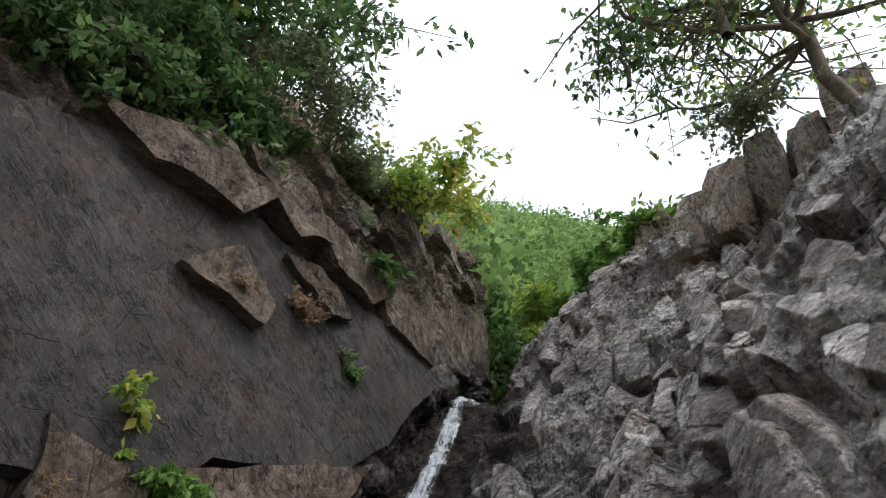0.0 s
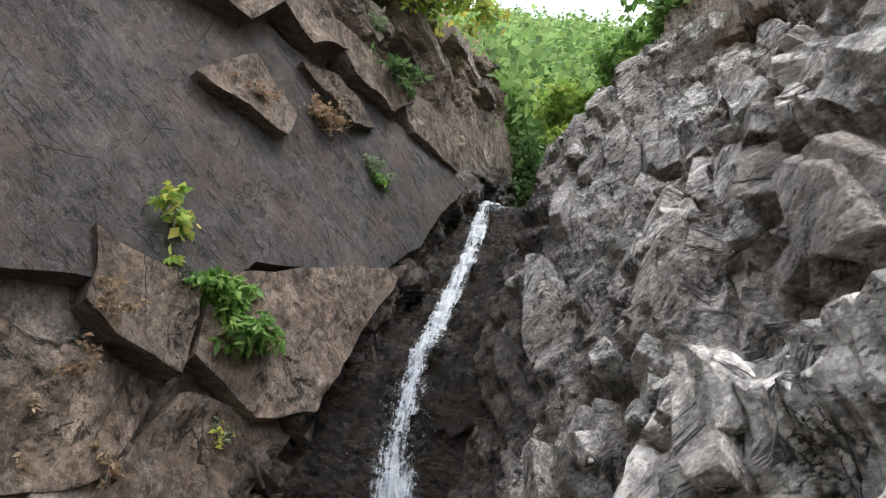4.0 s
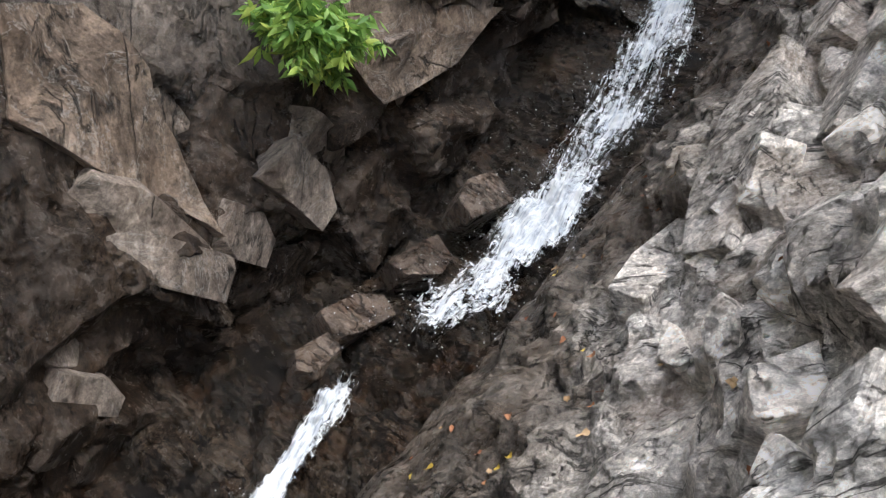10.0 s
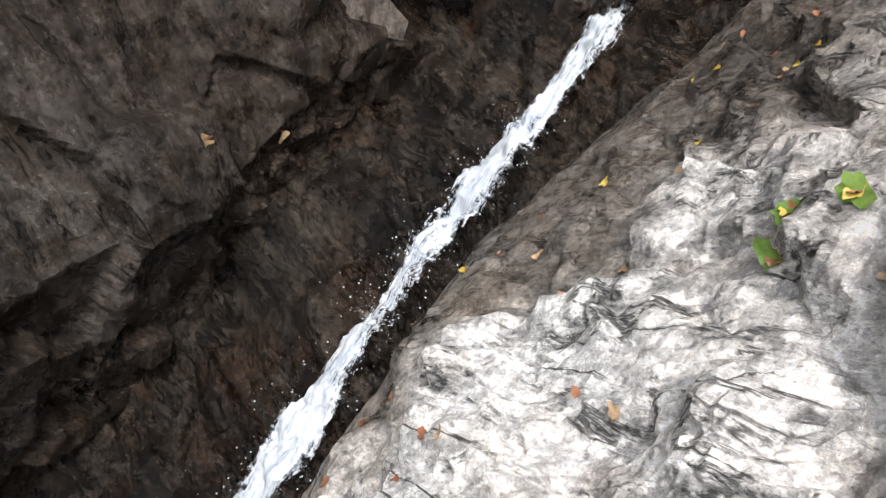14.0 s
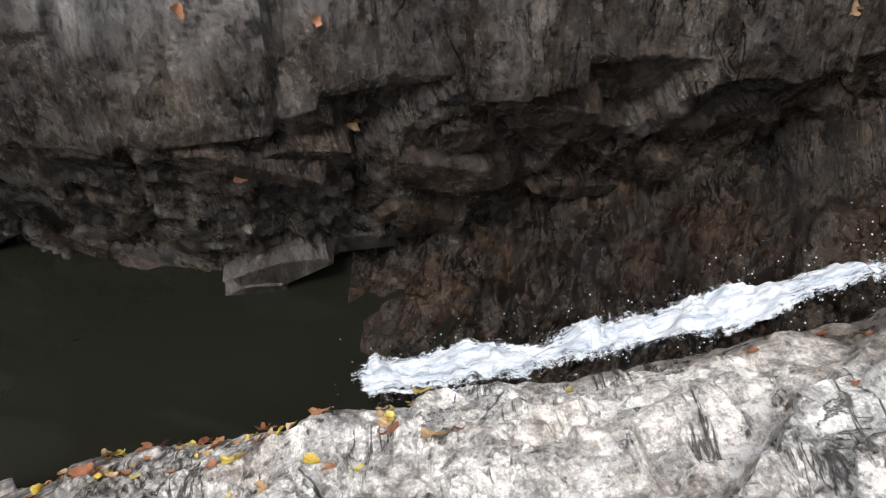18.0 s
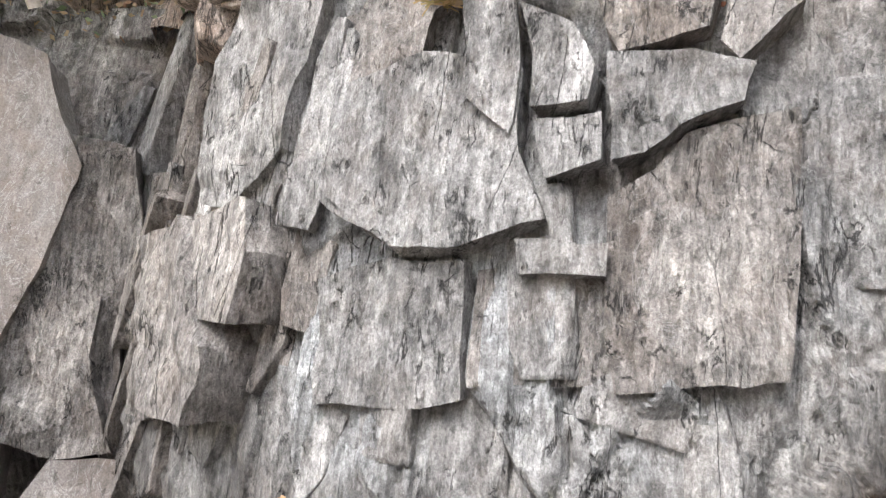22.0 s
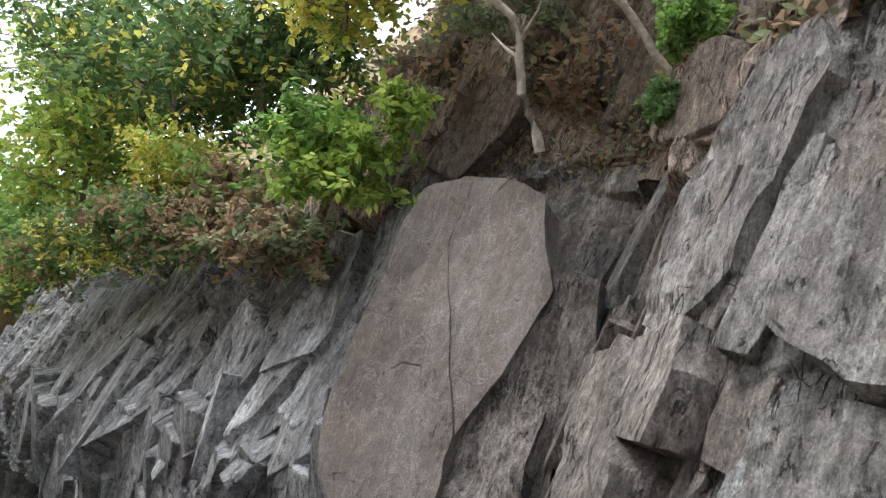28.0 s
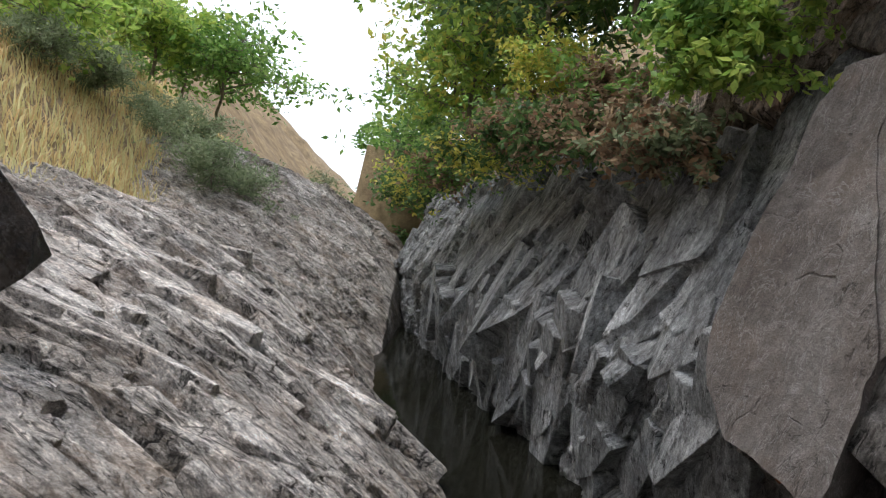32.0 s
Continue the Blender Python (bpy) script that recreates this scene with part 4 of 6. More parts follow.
plate([(5.6, 1.62), (5.2, 1.6), (4.6, 1.46), (5.0, 1.46)], 0.2, *BROWN)
plate([(4.2, 1.6), (3.3, 1.47), (2.6, 1.3), (3.1, 1.2), (3.9, 1.42)], 0.24, *BROWN)
# jointed panels and overhangs of the grey face
plate([(14.2, 1.67), (13.6, 1.64), (12.85, 1.58), (12.85, 1.49), (12.75, 1.41), (13.2, 1.4), (13.7, 1.42), (14.2, 1.52)], 0.2, *GREY)
plate([(13.3, 1.67), (12.87, 1.65), (12.87, 1.52), (12.9, 1.51), (13.2, 1.56)], 0.24, *GREY)
plate([(12.84, 1.65), (12.6, 1.62), (12.5, 1.57), (12.55, 1.54), (12.8, 1.54)], 0.22, *GREY)
plate([(12.8, 1.53), (12.5, 1.53), (12.5, 1.47), (12.75, 1.46)], 0.16, *GREY)
plate([(12.05, 1.48), (11.65, 1.48), (11.75, 1.25), (12.45, 1.25), (12.45, 1.43)], 0.1, *DIM)
plate([(12.45, 1.59), (12.05, 1.56), (11.8, 1.52), (11.85, 1.49), (12.15, 1.48), (12.45, 1.47)], 0.15, *GREY)
plate([(14.1, 1.8), (13.85, 1.88), (12.85, 1.83), (13.1, 1.74), (13.65, 1.71), (13.75, 1.64), (14.2, 1.67)], 0.13, ROCK_LEFT, 0.4)
plate([(15.05, 2.0), (14.6, 2.02), (14.25, 1.86), (14.5, 1.75), (14.6, 1.62), (15.05, 1.57), (15.5, 1.6), (15.5, 1.85)], 0.15, *GREY)
plate([(16.35, 1.5), (14.65, 1.55), (14.5, 1.46), (14.55, 1.37), (15.6, 1.42)], 0.28, *DIM)
plate([(14.2, 1.41), (13.75, 1.42), (13.2, 1.39), (13.15, 1.25), (14.1, 1.25)], 0.08, *GREY)
plate([(13.15, 1.38), (12.45, 1.36), (12.45, 1.26), (13.15, 1.26)], 0.05, *DIM)
plate([(12.9, 1.395), (12.45, 1.385), (12.45, 1.355), (12.9, 1.365)], 0.16, *GREY)
plate([(12.7, 1.84), (12.3, 1.82), (11.9, 1.7), (12.0, 1.58), (12.4, 1.59), (12.6, 1.72)], 0.13, ROCK_LEFT, 0.3)
plate([(11.85, 1.7), (11.6, 1.69), (11.6, 1.57), (11.85, 1.53), (11.95, 1.56)], 0.13, *DIM)
# leaning ribs beside the great slab, facets of the crags
plate([(15.95, 1.44), (15.5, 1.57), (14.7, 1.35), (14.85, 1.24), (15.5, 1.24)], 0.3, *DIM)
plate([(16.9, 1.64), (16.45, 1.63), (15.55, 1.21), (16.25, 1.16)], 0.14, *DIM)
plate([(20.3, 1.36), (20.15, 1.67), (20.0, 1.86), (19.45, 1.83), (19.3, 1.59), (19.5, 1.41)], 0.24, *CRAG)
plate([(25.2, 1.78), (24.15, 1.9), (22.9, 1.56), (23.4, 1.4), (24.8, 1.54)], 0.2, *CRAG)
plate([(28.6, 1.83), (26.4, 1.92), (24.9, 1.5), (25.0, 1.1), (27.8, 1.3)], 0.2, *CRAG)

# upper, broken edge beside the fall
scatter_wall(40, (1.0, 9.0), (1.66, 2.02), (0.35, 1.0), (0.18, 0.4), (0.25, 0.5), (0.02, 0.12), -38, 0.08, BROWN_BLOCKS)
# wedges under the smooth slab
scatter_wall(24, (5.6, 9.3), (0.9, 1.2), (0.25, 0.75), (0.15, 0.4), (0.2, 0.4), (0.01, 0.08), -50, 0.12, BROWN_BLOCKS)
# dark wet foot, the blocks' colour also holding the shade under the overhang
scatter_wall(60, (5.5, 17.5), (0.2, 1.0), (0.2, 0.7), (0.1, 0.3), (0.2, 0.35), (0.01, 0.10), -25, 0.16, WET_SHADED_BLOCKS)
scatter_wall(80, (18.8, 28), (0.35, 1.95), (0.9, 2.2), (0.3, 0.7), (0.4, 0.6), (0.05, 0.2), 62, 0.12, CRAG_BLOCKS)
# low grey ledge along the pool
scatter_wall(12, (11.9, 14.4), (0.3, 0.42), (0.35, 0.8), (0.14, 0.26), (0.3, 0.5), (0.0, 0.1), 4, 0.05, LEDGE_BLOCKS)
# grey face over the channel: upright panels
scatter_wall(10, (11.4, 14.4), (1.15, 1.4), (0.5, 1.0), (0.2, 0.5), (0.2, 0.3), (0.0, 0.04), 82, 0.015, GREY_BLOCKS)
scatter_wall(6, (11.4, 14.4), (1.75, 1.95), (0.5, 1.2), (0.2, 0.5), (0.2, 0.3), (0.0, 0.03), 80, 0.015, DIM_BLOCKS)
scatter_wall(26, (14.2, 17.4), (1.2, 1.95), (0.6, 1.6), (0.1, 0.3), (0.2, 0.35), (0.02, 0.12), 76, 0.03, GREY_BLOCKS + DIM_BLOCKS)
scatter_wall(22, (14.8, 18.6), (1.1, 1.9), (0.8, 1.8), (0.07, 0.18), (0.2, 0.35), (0.06, 0.18), 72, 0.05, DIM_BLOCKS)
# crags downstream
scatter_wall(80, (19.8, 27), (0.4, 1.98), (0.5, 1.6), (0.14, 0.45), (0.25, 0.5), (0.04, 0.22), 62, 0.16, CRAG_BLOCKS)

# the great smooth slab downstream, split by a joint, and the leaning ribs beside it
SLAB_WAY = Vector((0.803, 0.562, 0.2)).normalized()


def leaning(outline, back, thick, mat, tone, calm, name="rock_panel"):
    n = np.array(SLAB_WAY)
    rock_panel(np.array(outline) - n * back, n, thick, mat, tone, 0.0, calm, name)


leaning([(-3.98, -5.55, 3.18), (-3.61, -5.66, 2.03), (-3.35, -5.7, 1.1), (-3.26, -5.63, 0.55), (-3.35, -5.38, 0.2), (-3.59, -4.98, 0.03), (-3.72, -4.74, -0.11),
         (-3.83, -4.75, 0.37), (-4.0, -4.74, 1.03), (-4.03, -5.0, 1.9), (-4.15, -5.2, 2.6), (-4.3, -5.15, 3.3)], 0.0, 0.55, ROCK_SLAB, 0.5, 0.25, "rock_slab")
leaning([(-4.0, -4.74, 1.03), (-4.27, -4.53, 1.52), (-4.58, -4.37, 2.28), (-4.66, -4.54, 3.11), (-4.45, -4.85, 3.3), (-4.22, -5.24, 3.3), (-4.06, -5.3, 2.6), (-3.95, -5.1, 1.9)],
        0.03, 0.55, ROCK_SLAB, 0.5, 0.25, "rock_slab")
leaning([(-3.83, -4.75, 0.37), (-4.0, -4.74, 1.03), (-4.27, -4.53, 1.52), (-4.6, -4.36, 2.45), (-4.85, -4.0, 2.4), (-4.7, -4.05, 1.55), (-4.4, -4.2, 0.5), (-4.1, -4.45, 0.15)],
        0.1, 1.2, *DIM, 0.8)
leaning([(-4.19, -4.72, 1.22), (-4.5, -4.29, 1.28), (-4.36, -4.27, 0.63), (-4.3, -4.17, 0.12), (-4.1, -4.48, 0.17), (-4.18, -4.52, 0.61)], 0.0, 1.2, *DIM, 0.6)
leaning([(-4.68, -4.47, 1.24), (-4.87, -4.21, 1.28), (-4.69, -4.25, 0.68), (-4.51, -4.35, 0.19), (-4.54, -4.46, 0.63)], -0.12, 0.5, ROCK_SLAB, 0.5, 0.5)
leaning([(-4.4, -4.78, 1.52), (-4.75, -4.6, 2.52), (-5.05, -4.3, 2.39), (-4.69, -4.45, 1.37)], 0.0, 1.2, *DIM, 0.6)
leaning([(-3.86, -4.69, -0.17), (-4.1, -4.48, 0.17), (-4.3, -4.16, 0.08), (-4.3, -3.9, -0.6), (-4.1, -4.1, -1.8), (-3.75, -4.65, -1.8)], 0.0, 1.5, ROCK_SLAB, 0.5, 0.6)


# crags upstream, rubble beside the fall, ledges downstream
scatter_bank(190, (3.0, 8.0), (0.9, 4.5), (0.4, 1.1), (0.12, 0.3), (0.3, 0.5), (0.02, 0.13), 14, 0.15, OCHRE_BLOCKS)
scatter_bank(90, (1.4, 4.2), (2.0, 4.2), (0.2, 0.6), (0.1, 0.26), (0.2, 0.4), (0.02, 0.1), 24, 0.2, OCHRE_BLOCKS)
wet_stones = block_meshes("boulder", ROCK_RED, 0.0, 0.9, 4, 340, 6, 0.35)
for n, (at, size) in enumerate((((-1.5, 3.85, 0.52), (0.42, 0.22, 0.26)), ((-1.2, 4.2, 0.78), (0.36, 0.24, 0.26)), ((-1.62, 3.55, 0.36), (0.3, 0.2, 0.22)), ((-0.95, 4.55, 1.15), (0.4, 0.25, 0.3)))):
    stone = set_block("boulder", wet_stones[n], None, at, frame_of((0.6, 0.7, 0.3), (0.5, -0.5, 0.7)), size)
    tagged(stone, "wet reddish brown boulder beside the foot of the fall", "boulder", "boulders by the fall")
scatter_bank(80, (1.5, 3.2), (1.3, 3.0), (0.1, 0.3), (0.08, 0.2), (0.1, 0.22), (0.02, 0.07), 40, 0.3, PALE_BLOCKS)
scatter_bank(150, (-12.0, -2.6), (0.4, 4.2), (0.8, 2.0), (0.2, 0.5), (0.3, 0.5), (0.01, 0.09), 104, 0.08, MID_BLOCKS)
scatter_bank(110, (-6.5, -2.3), (0.4, 3.6), (0.3, 0.9), (0.1, 0.25), (0.2, 0.3), (0.02, 0.09), 108, 0.1, MID_BLOCKS)

# dark boulder on the bank downstream
boulder = set_block("boulder", WET_SHADED_BLOCKS[2], None, (1.75, -4.1, 1.35), frame_of((0.5, 0.3, 0.8), (-0.6, -0.6, 0.6)), (0.95, 0.75, 0.7))
tagged(boulder, "dark weathered boulder resting on the pale bank", "boulder")

# brown outcrop above the bank
RED_BLOCKS = block_meshes("rock_block", ROCK_RED, 0.0, 0.0, 8, 320, 4, 0.22)
outcrop = holder("rock_outcrop", (0, 0, 0), "reddish brown jointed rock outcrop above the bank", "rock outcrop")
for n in range(18):
    a, k = n % 6, n // 6
    set_block("rock_block", RED_BLOCKS[n % 8], outcrop, (3.55 + 0.3 * a + 0.3 * k, 6.45 - 0.4 * a + 0.3 * k, 7.75 + 0.14 * a + 0.12 * k + rnd.uniform(-0.15, 0.15)),
              frame_of((0.25 + rnd.uniform(-0.1, 0.1), 0.2, 0.95), (-0.7, -0.6, 0.3 + rnd.uniform(-0.25, 0.25))), (rnd.uniform(1.3, 1.8), rnd.uniform(0.35, 0.6), 0.8))

# dark crags on the slope above the wall
crag = holder("rock_crag", (0, 0, 0), "dark jointed brown crag on the slope above the wall", "rock crag")
crag_spots = wall_spots(rng.uniform(15.3, 22.0, 90), 2.02 + 0.45 * rng.uniform(size=90) ** 1.4)
for p, out_w, al, up in crag_spots:
    set_block("rock_block", rnd.choice(RED_BLOCKS + BROWN_BLOCKS), crag, p - out_w * rnd.uniform(-0.05, 0.2),
              frame_of((-0.3 + rnd.uniform(-0.2, 0.2), 0.25, 0.9), (0.8, 0.3 + rnd.uniform(-0.4, 0.4), 0.1)), (rnd.uniform(0.6, 1.3), rnd.uniform(0.3, 0.7), rnd.uniform(0.5, 0.9)))


# ---- plants over the fall ----
plant("shrub", (-3.41, 4.43, 7.13), 1, 0.99, 0.9, 12, 7, 7, 0.123, GREEN_DARK, "dense dark green shrub rooted on the rock brink", "shrub", "shrubs on the brink")
plant("shrub", (-3.04, 4.75, 7.28), 2, 0.88, 0.8, 12, 7, 7, 0.123, GREEN_DARK, "dense dark green shrub rooted on the rock brink", "shrub", "shrubs on the brink")
plant("shrub", (-2.70, 5.06, 7.47), 3, 0.88, 0.8, 12, 7, 7, 0.123, GREEN_DARK, "dense dark green shrub rooted on the rock brink", "shrub", "shrubs on the brink")
plant("shrub", (-2.31, 5.46, 7.85), 4, 0.88, 0.8, 12, 7, 7, 0.123, GREEN_DARK, "dense dark green shrub rooted on the rock brink", "shrub", "shrubs on the brink")
plant("shrub", (-1.92, 5.74, 8.21), 5, 0.77, 0.7, 12, 7, 7, 0.123, GREEN_DARK, "dense dark green shrub rooted on the rock brink", "shrub", "shrubs on the brink")
plant("shrub", (-3.53, 4.64, 7.86), 6, 1.1, 1.0, 12, 7, 7, 0.123, GREEN_DARK, "dense dark green shrub rooted on the rock brink", "shrub", "shrubs on the brink")
plant("shrub", (-2.87, 5.15, 8.37), 7, 1.1, 1.0, 12, 7, 7, 0.123, GREEN_DARK, "dense dark green shrub rooted on the rock brink", "shrub", "shrubs on the brink")
plant("shrub", (-1.61, 6.34, 8.46), 8, 0.66, 0.6, 12, 7, 7, 0.123, GREEN_DARK, "dense dark green shrub rooted on the rock brink", "shrub", "shrubs on the brink")
plant("shrub", (-2.41, 5.50, 8.60), 9, 0.99, 0.9, 12, 7, 7, 0.123, GREEN_DARK, "dense dark green shrub rooted on the rock brink", "shrub", "shrubs on the brink")
plant("thorn_bush", (-0.79, 6.64, 9.04), 10, 0.96, 0.8, 14, 9, 3, 0.087, OLIVE, "sparse grey thorny bush with bare twigs", "bush", "shrubs on the brink", trunk_r=0.02)
plant("thorn_bush", (-1.14, 6.09, 9.13), 11, 1.2, 1.0, 14, 9, 3, 0.087, OLIVE, "sparse grey thorny bush with bare twigs", "bush", "shrubs on the brink", trunk_r=0.02)
plant("thorn_bush", (-0.41, 7.19, 8.88), 12, 0.72, 0.6, 14, 9, 3, 0.087, OLIVE, "sparse grey thorny bush with bare twigs", "bush", "shrubs on the brink", trunk_r=0.02)
plant("tree", (-2.05, 6.00, 9.20), 13, 3.4, 1.9, 14, 10, 8, 0.16, GREEN_DARK, "dark leafy tree leaning over the brink", "tree", "trees on the brink", trunk_r=0.07)
plant("tree", (-3.34, 5.82, 9.40), 14, 3.0, 1.8, 12, 9, 8, 0.174, GREEN_MID, "green tree with autumn tinted leaves on the brink", "tree", "trees on the brink", trunk_r=0.07, extra=(YELLOW, 0.15))
plant("tree", (0.31, 7.71, 8.83), 15, 1.5, 1.15, 10, 8, 7, 0.145, GREEN_LIGHT, "small tree with yellowish green leaves hanging over the cleft", "tree", "trees on the brink", trunk_r=0.035, extra=(YELLOW, 0.3), lean=(0.35, 0.0), low=0.5)
plant("shrub", (-0.19, 7.05, 7.29), 16, 0.6, 0.45, 9, 7, 6, 0.102, GREEN_DARK, "dark green bush growing on a rock ledge", "shrub", "bushes on ledges")
plant("shrub", (-0.44, 7.15, 8.08), 17, 0.6, 0.5, 9, 7, 5, 0.102, OLIVE, "olive bush growing on a rock ledge", "shrub", "bushes on ledges")
plant("dry_shrub", (-0.72, 6.23, 6.18), 18, 0.35, 0.35, 10, 6, 6, 0.05, BROWN_LEAF, "dried reddish brown weeds in a rock crack", "weeds", "dry weeds on the wall", trunk_r=0.008)
plant("dry_shrub", (-1.27, 5.59, 6.02), 19, 0.3, 0.3, 10, 6, 5, 0.05, BROWN_LEAF, "dried reddish brown weeds in a rock crack", "weeds", "dry weeds on the wall", trunk_r=0.008)
plant("weed", (-0.16, 6.74, 5.90), 20, 0.32, 0.22, 8, 5, 5, 0.05, OLIVE, "small green weed sprouting from the rock", "weed", "weeds on the wall", trunk_r=0.006)
plant("weed", (-0.17, 6.75, 5.82), 21, 0.3, 0.2, 8, 5, 5, 0.05, GREEN_MID, "small green weed sprouting from the rock", "weed", "weeds on the wall", trunk_r=0.006)
plant("hanging_plant", (-1.14, 5.07, 3.85), 22, 0.6, 0.24, 14, 8, 7, 0.1, GREEN_MID, "leafy green plant hanging from a rock crevice", "plant", "plants on the wall", trunk_r=0.012, droop=1.1, aspect=0.4)
plant("hanging_plant", (-1.00, 5.11, 3.62), 23, 0.4, 0.26, 10, 7, 8, 0.1, GREEN_MID, "leafy green plant hanging from a rock crevice", "plant", "plants on the wall", trunk_r=0.01, droop=1.1, aspect=0.4, extra=(BROWN_LEAF, 0.25))
plant("creeper", (-1.53, 4.77, 4.48), 24, 0.25, 0.3, 6, 3, 2, 0.1, GREEN_LIGHT, "yellowish green creeper with hanging leaves", "creeper", "plants on the wall", trunk_r=0.01, droop=0.9, aspect=0.6, extra=(YELLOW, 0.2))
plant("creeper", (-1.58, 4.87, 3.98), 25, 0.4, 0.14, 7, 4, 4, 0.09, GREEN_LIGHT, "yellowish green creeper with hanging leaves", "creeper", "plants on the wall", trunk_r=0.008, droop=1.0, extra=(YELLOW, 0.4))
plant("leafy_plant", (-1.81, 3.76, 1.95), 26, 0.42, 0.27, 16, 8, 8, 0.095, GREEN_MID, "lush green leafy plant rooted in a rock crack", "plant", "plants on the wall", trunk_r=0.012, droop=0.8, aspect=0.35, extra=(GREEN_LIGHT, 0.3))
plant("seedling", (-2.26, 3.92, 2.59), 27, 0.12, 0.12, 6, 3, 3, 0.07, GREEN_LIGHT, "small bright green seedling on bare rock", "seedling", "seedlings", trunk_r=0.005, aspect=0.6, droop=0.0)
plant("seedling", (-2.39, 3.83, 2.74), 28, 0.12, 0.12, 6, 3, 3, 0.07, GREEN_LIGHT, "small bright green seedling on bare rock", "seedling", "seedlings", trunk_r=0.005, aspect=0.6, droop=0.0)
plant("dry_weed", (-1.11, 5.05, 3.01), 29, 0.3, 0.2, 9, 4, 3, 0.05, OLIVE, "thin drying weed in a rock crack", "weed", "dry weeds on the wall", trunk_r=0.006, extra=(YELLOW, 0.4))
plant("dry_weed", (-1.78, 4.28, 3.29), 30, 0.26, 0.16, 6, 3, 2, 0.045, BROWN_LEAF, "withered brown weed caught in a rock crack", "weed", "dry weeds on the wall", trunk_r=0.006)
plant("dry_weed", (-1.99, 4.22, 3.10), 31, 0.26, 0.16, 6, 3, 2, 0.045, BROWN_LEAF, "withered brown weed caught in a rock crack", "weed", "dry weeds on the wall", trunk_r=0.006)
plant("dry_weed", (-1.63, 4.42, 2.41), 32, 0.26, 0.16, 6, 3, 2, 0.045, BROWN_LEAF, "withered brown weed caught in a rock crack", "weed", "dry weeds on the wall", trunk_r=0.006)
plant("dry_weed", (-1.54, 4.44, 2.75), 33, 0.26, 0.16, 6, 3, 2, 0.045, BROWN_LEAF, "withered brown weed caught in a rock crack", "weed", "dry weeds on the wall", trunk_r=0.006)
plant("dry_weed", (-1.65, 4.23, 3.70), 34, 0.26, 0.16, 6, 3, 2, 0.045, BROWN_LEAF, "withered brown weed caught in a rock crack", "weed", "dry weeds on the wall", trunk_r=0.006)
plant("dry_weed", (-1.98, 4.27, 2.72), 35, 0.26, 0.16, 6, 3, 2, 0.045, BROWN_LEAF, "withered brown weed caught in a rock crack", "weed", "dry weeds on the wall", trunk_r=0.006)


# ---- trees over the bank ----
plant("tree", (4.11, 3.59, 7.78), 36, 3.6, 2.4, 16, 9, 3, 0.109, GREEN_MID, "spreading tree with drooping branches above the bank", "tree", "trees over the bank", trunk_r=0.09, lean=(-0.5, 0.0), low=0.35, droop=0.9, extra=(YELLOW, 0.1))
plant("tree", (2.93, 3.53, 8.40), 37, 2.4, 1.7, 9, 8, 3, 0.109, GREEN_DARK, "spreading tree with drooping branches above the bank", "tree", "trees over the bank", trunk_r=0.06, low=0.3, droop=1.0)
plant("tree", (2.36, 4.46, 8.62), 38, 1.7, 0.9, 7, 7, 3, 0.109, GREEN_DARK, "drooping leafy bough above the bank", "tree", "trees over the bank", trunk_r=0.03, low=0.3, droop=1.0)
plant("thorn_bush", (3.28, 3.93, 7.55), 39, 0.7, 0.5, 12, 8, 3, 0.072, OLIVE, "bare thorny bush on the brown outcrop", "bush", "bushes over the bank", trunk_r=0.015)
plant("shrub", (3.49, 6.80, 8.14), 40, 0.8, 0.7, 10, 8, 6, 0.131, GREEN_MID, "green shrub beyond the bank's ridge", "shrub", "bushes over the bank")
plant("shrub", (2.85, 8.55, 7.90), 41, 0.9, 0.8, 10, 8, 6, 0.131, GREEN_LIGHT, "bright green shrub beyond the bank's ridge", "shrub", "bushes over the bank")
plant("shrub", (3.55, 7.91, 8.43), 42, 0.9, 0.8, 10, 8, 6, 0.131, GREEN_MID, "green shrub beyond the bank's ridge", "shrub", "bushes over the bank")


plant("shrub", (2.3, 11.2, 7.7), 141, 1.8, 1.1, 12, 9, 7, 0.13, GREEN_DARK, "dark green shrub behind the head of the fall", "shrub", "bushes at the head of the fall")
plant("shrub", (3.1, 12.4, 8.6), 142, 1.8, 1.2, 12, 9, 7, 0.13, GREEN_MID, "green shrub behind the head of the fall", "shrub", "bushes at the head of the fall")


# ---- plants over the wall across the stream ----
plant("ground_cover", (-4.47, -2.00, 4.41), 43, 0.3, 0.42, 11, 6, 5, 0.055, OLIVE, "low green creeping plants along the rock brink", "ground cover", "creeping plants on the brink", trunk_r=0.006, extra=(BROWN_LEAF, 0.45), flat=0.4)
plant("ground_cover", (-4.47, -1.66, 4.43), 44, 0.3, 0.42, 11, 6, 5, 0.055, OLIVE, "low green creeping plants along the rock brink", "ground cover", "creeping plants on the brink", trunk_r=0.006, extra=(BROWN_LEAF, 0.45), flat=0.4)
plant("ground_cover", (-4.51, -1.34, 4.51), 45, 0.3, 0.42, 11, 6, 5, 0.055, OLIVE, "low green creeping plants along the rock brink", "ground cover", "creeping plants on the brink", trunk_r=0.006, extra=(BROWN_LEAF, 0.45), flat=0.4)
plant("ground_cover", (-4.53, -1.01, 4.59), 46, 0.3, 0.42, 11, 6, 5, 0.055, OLIVE, "low green creeping plants along the rock brink", "ground cover", "creeping plants on the brink", trunk_r=0.006, extra=(BROWN_LEAF, 0.45), flat=0.4)
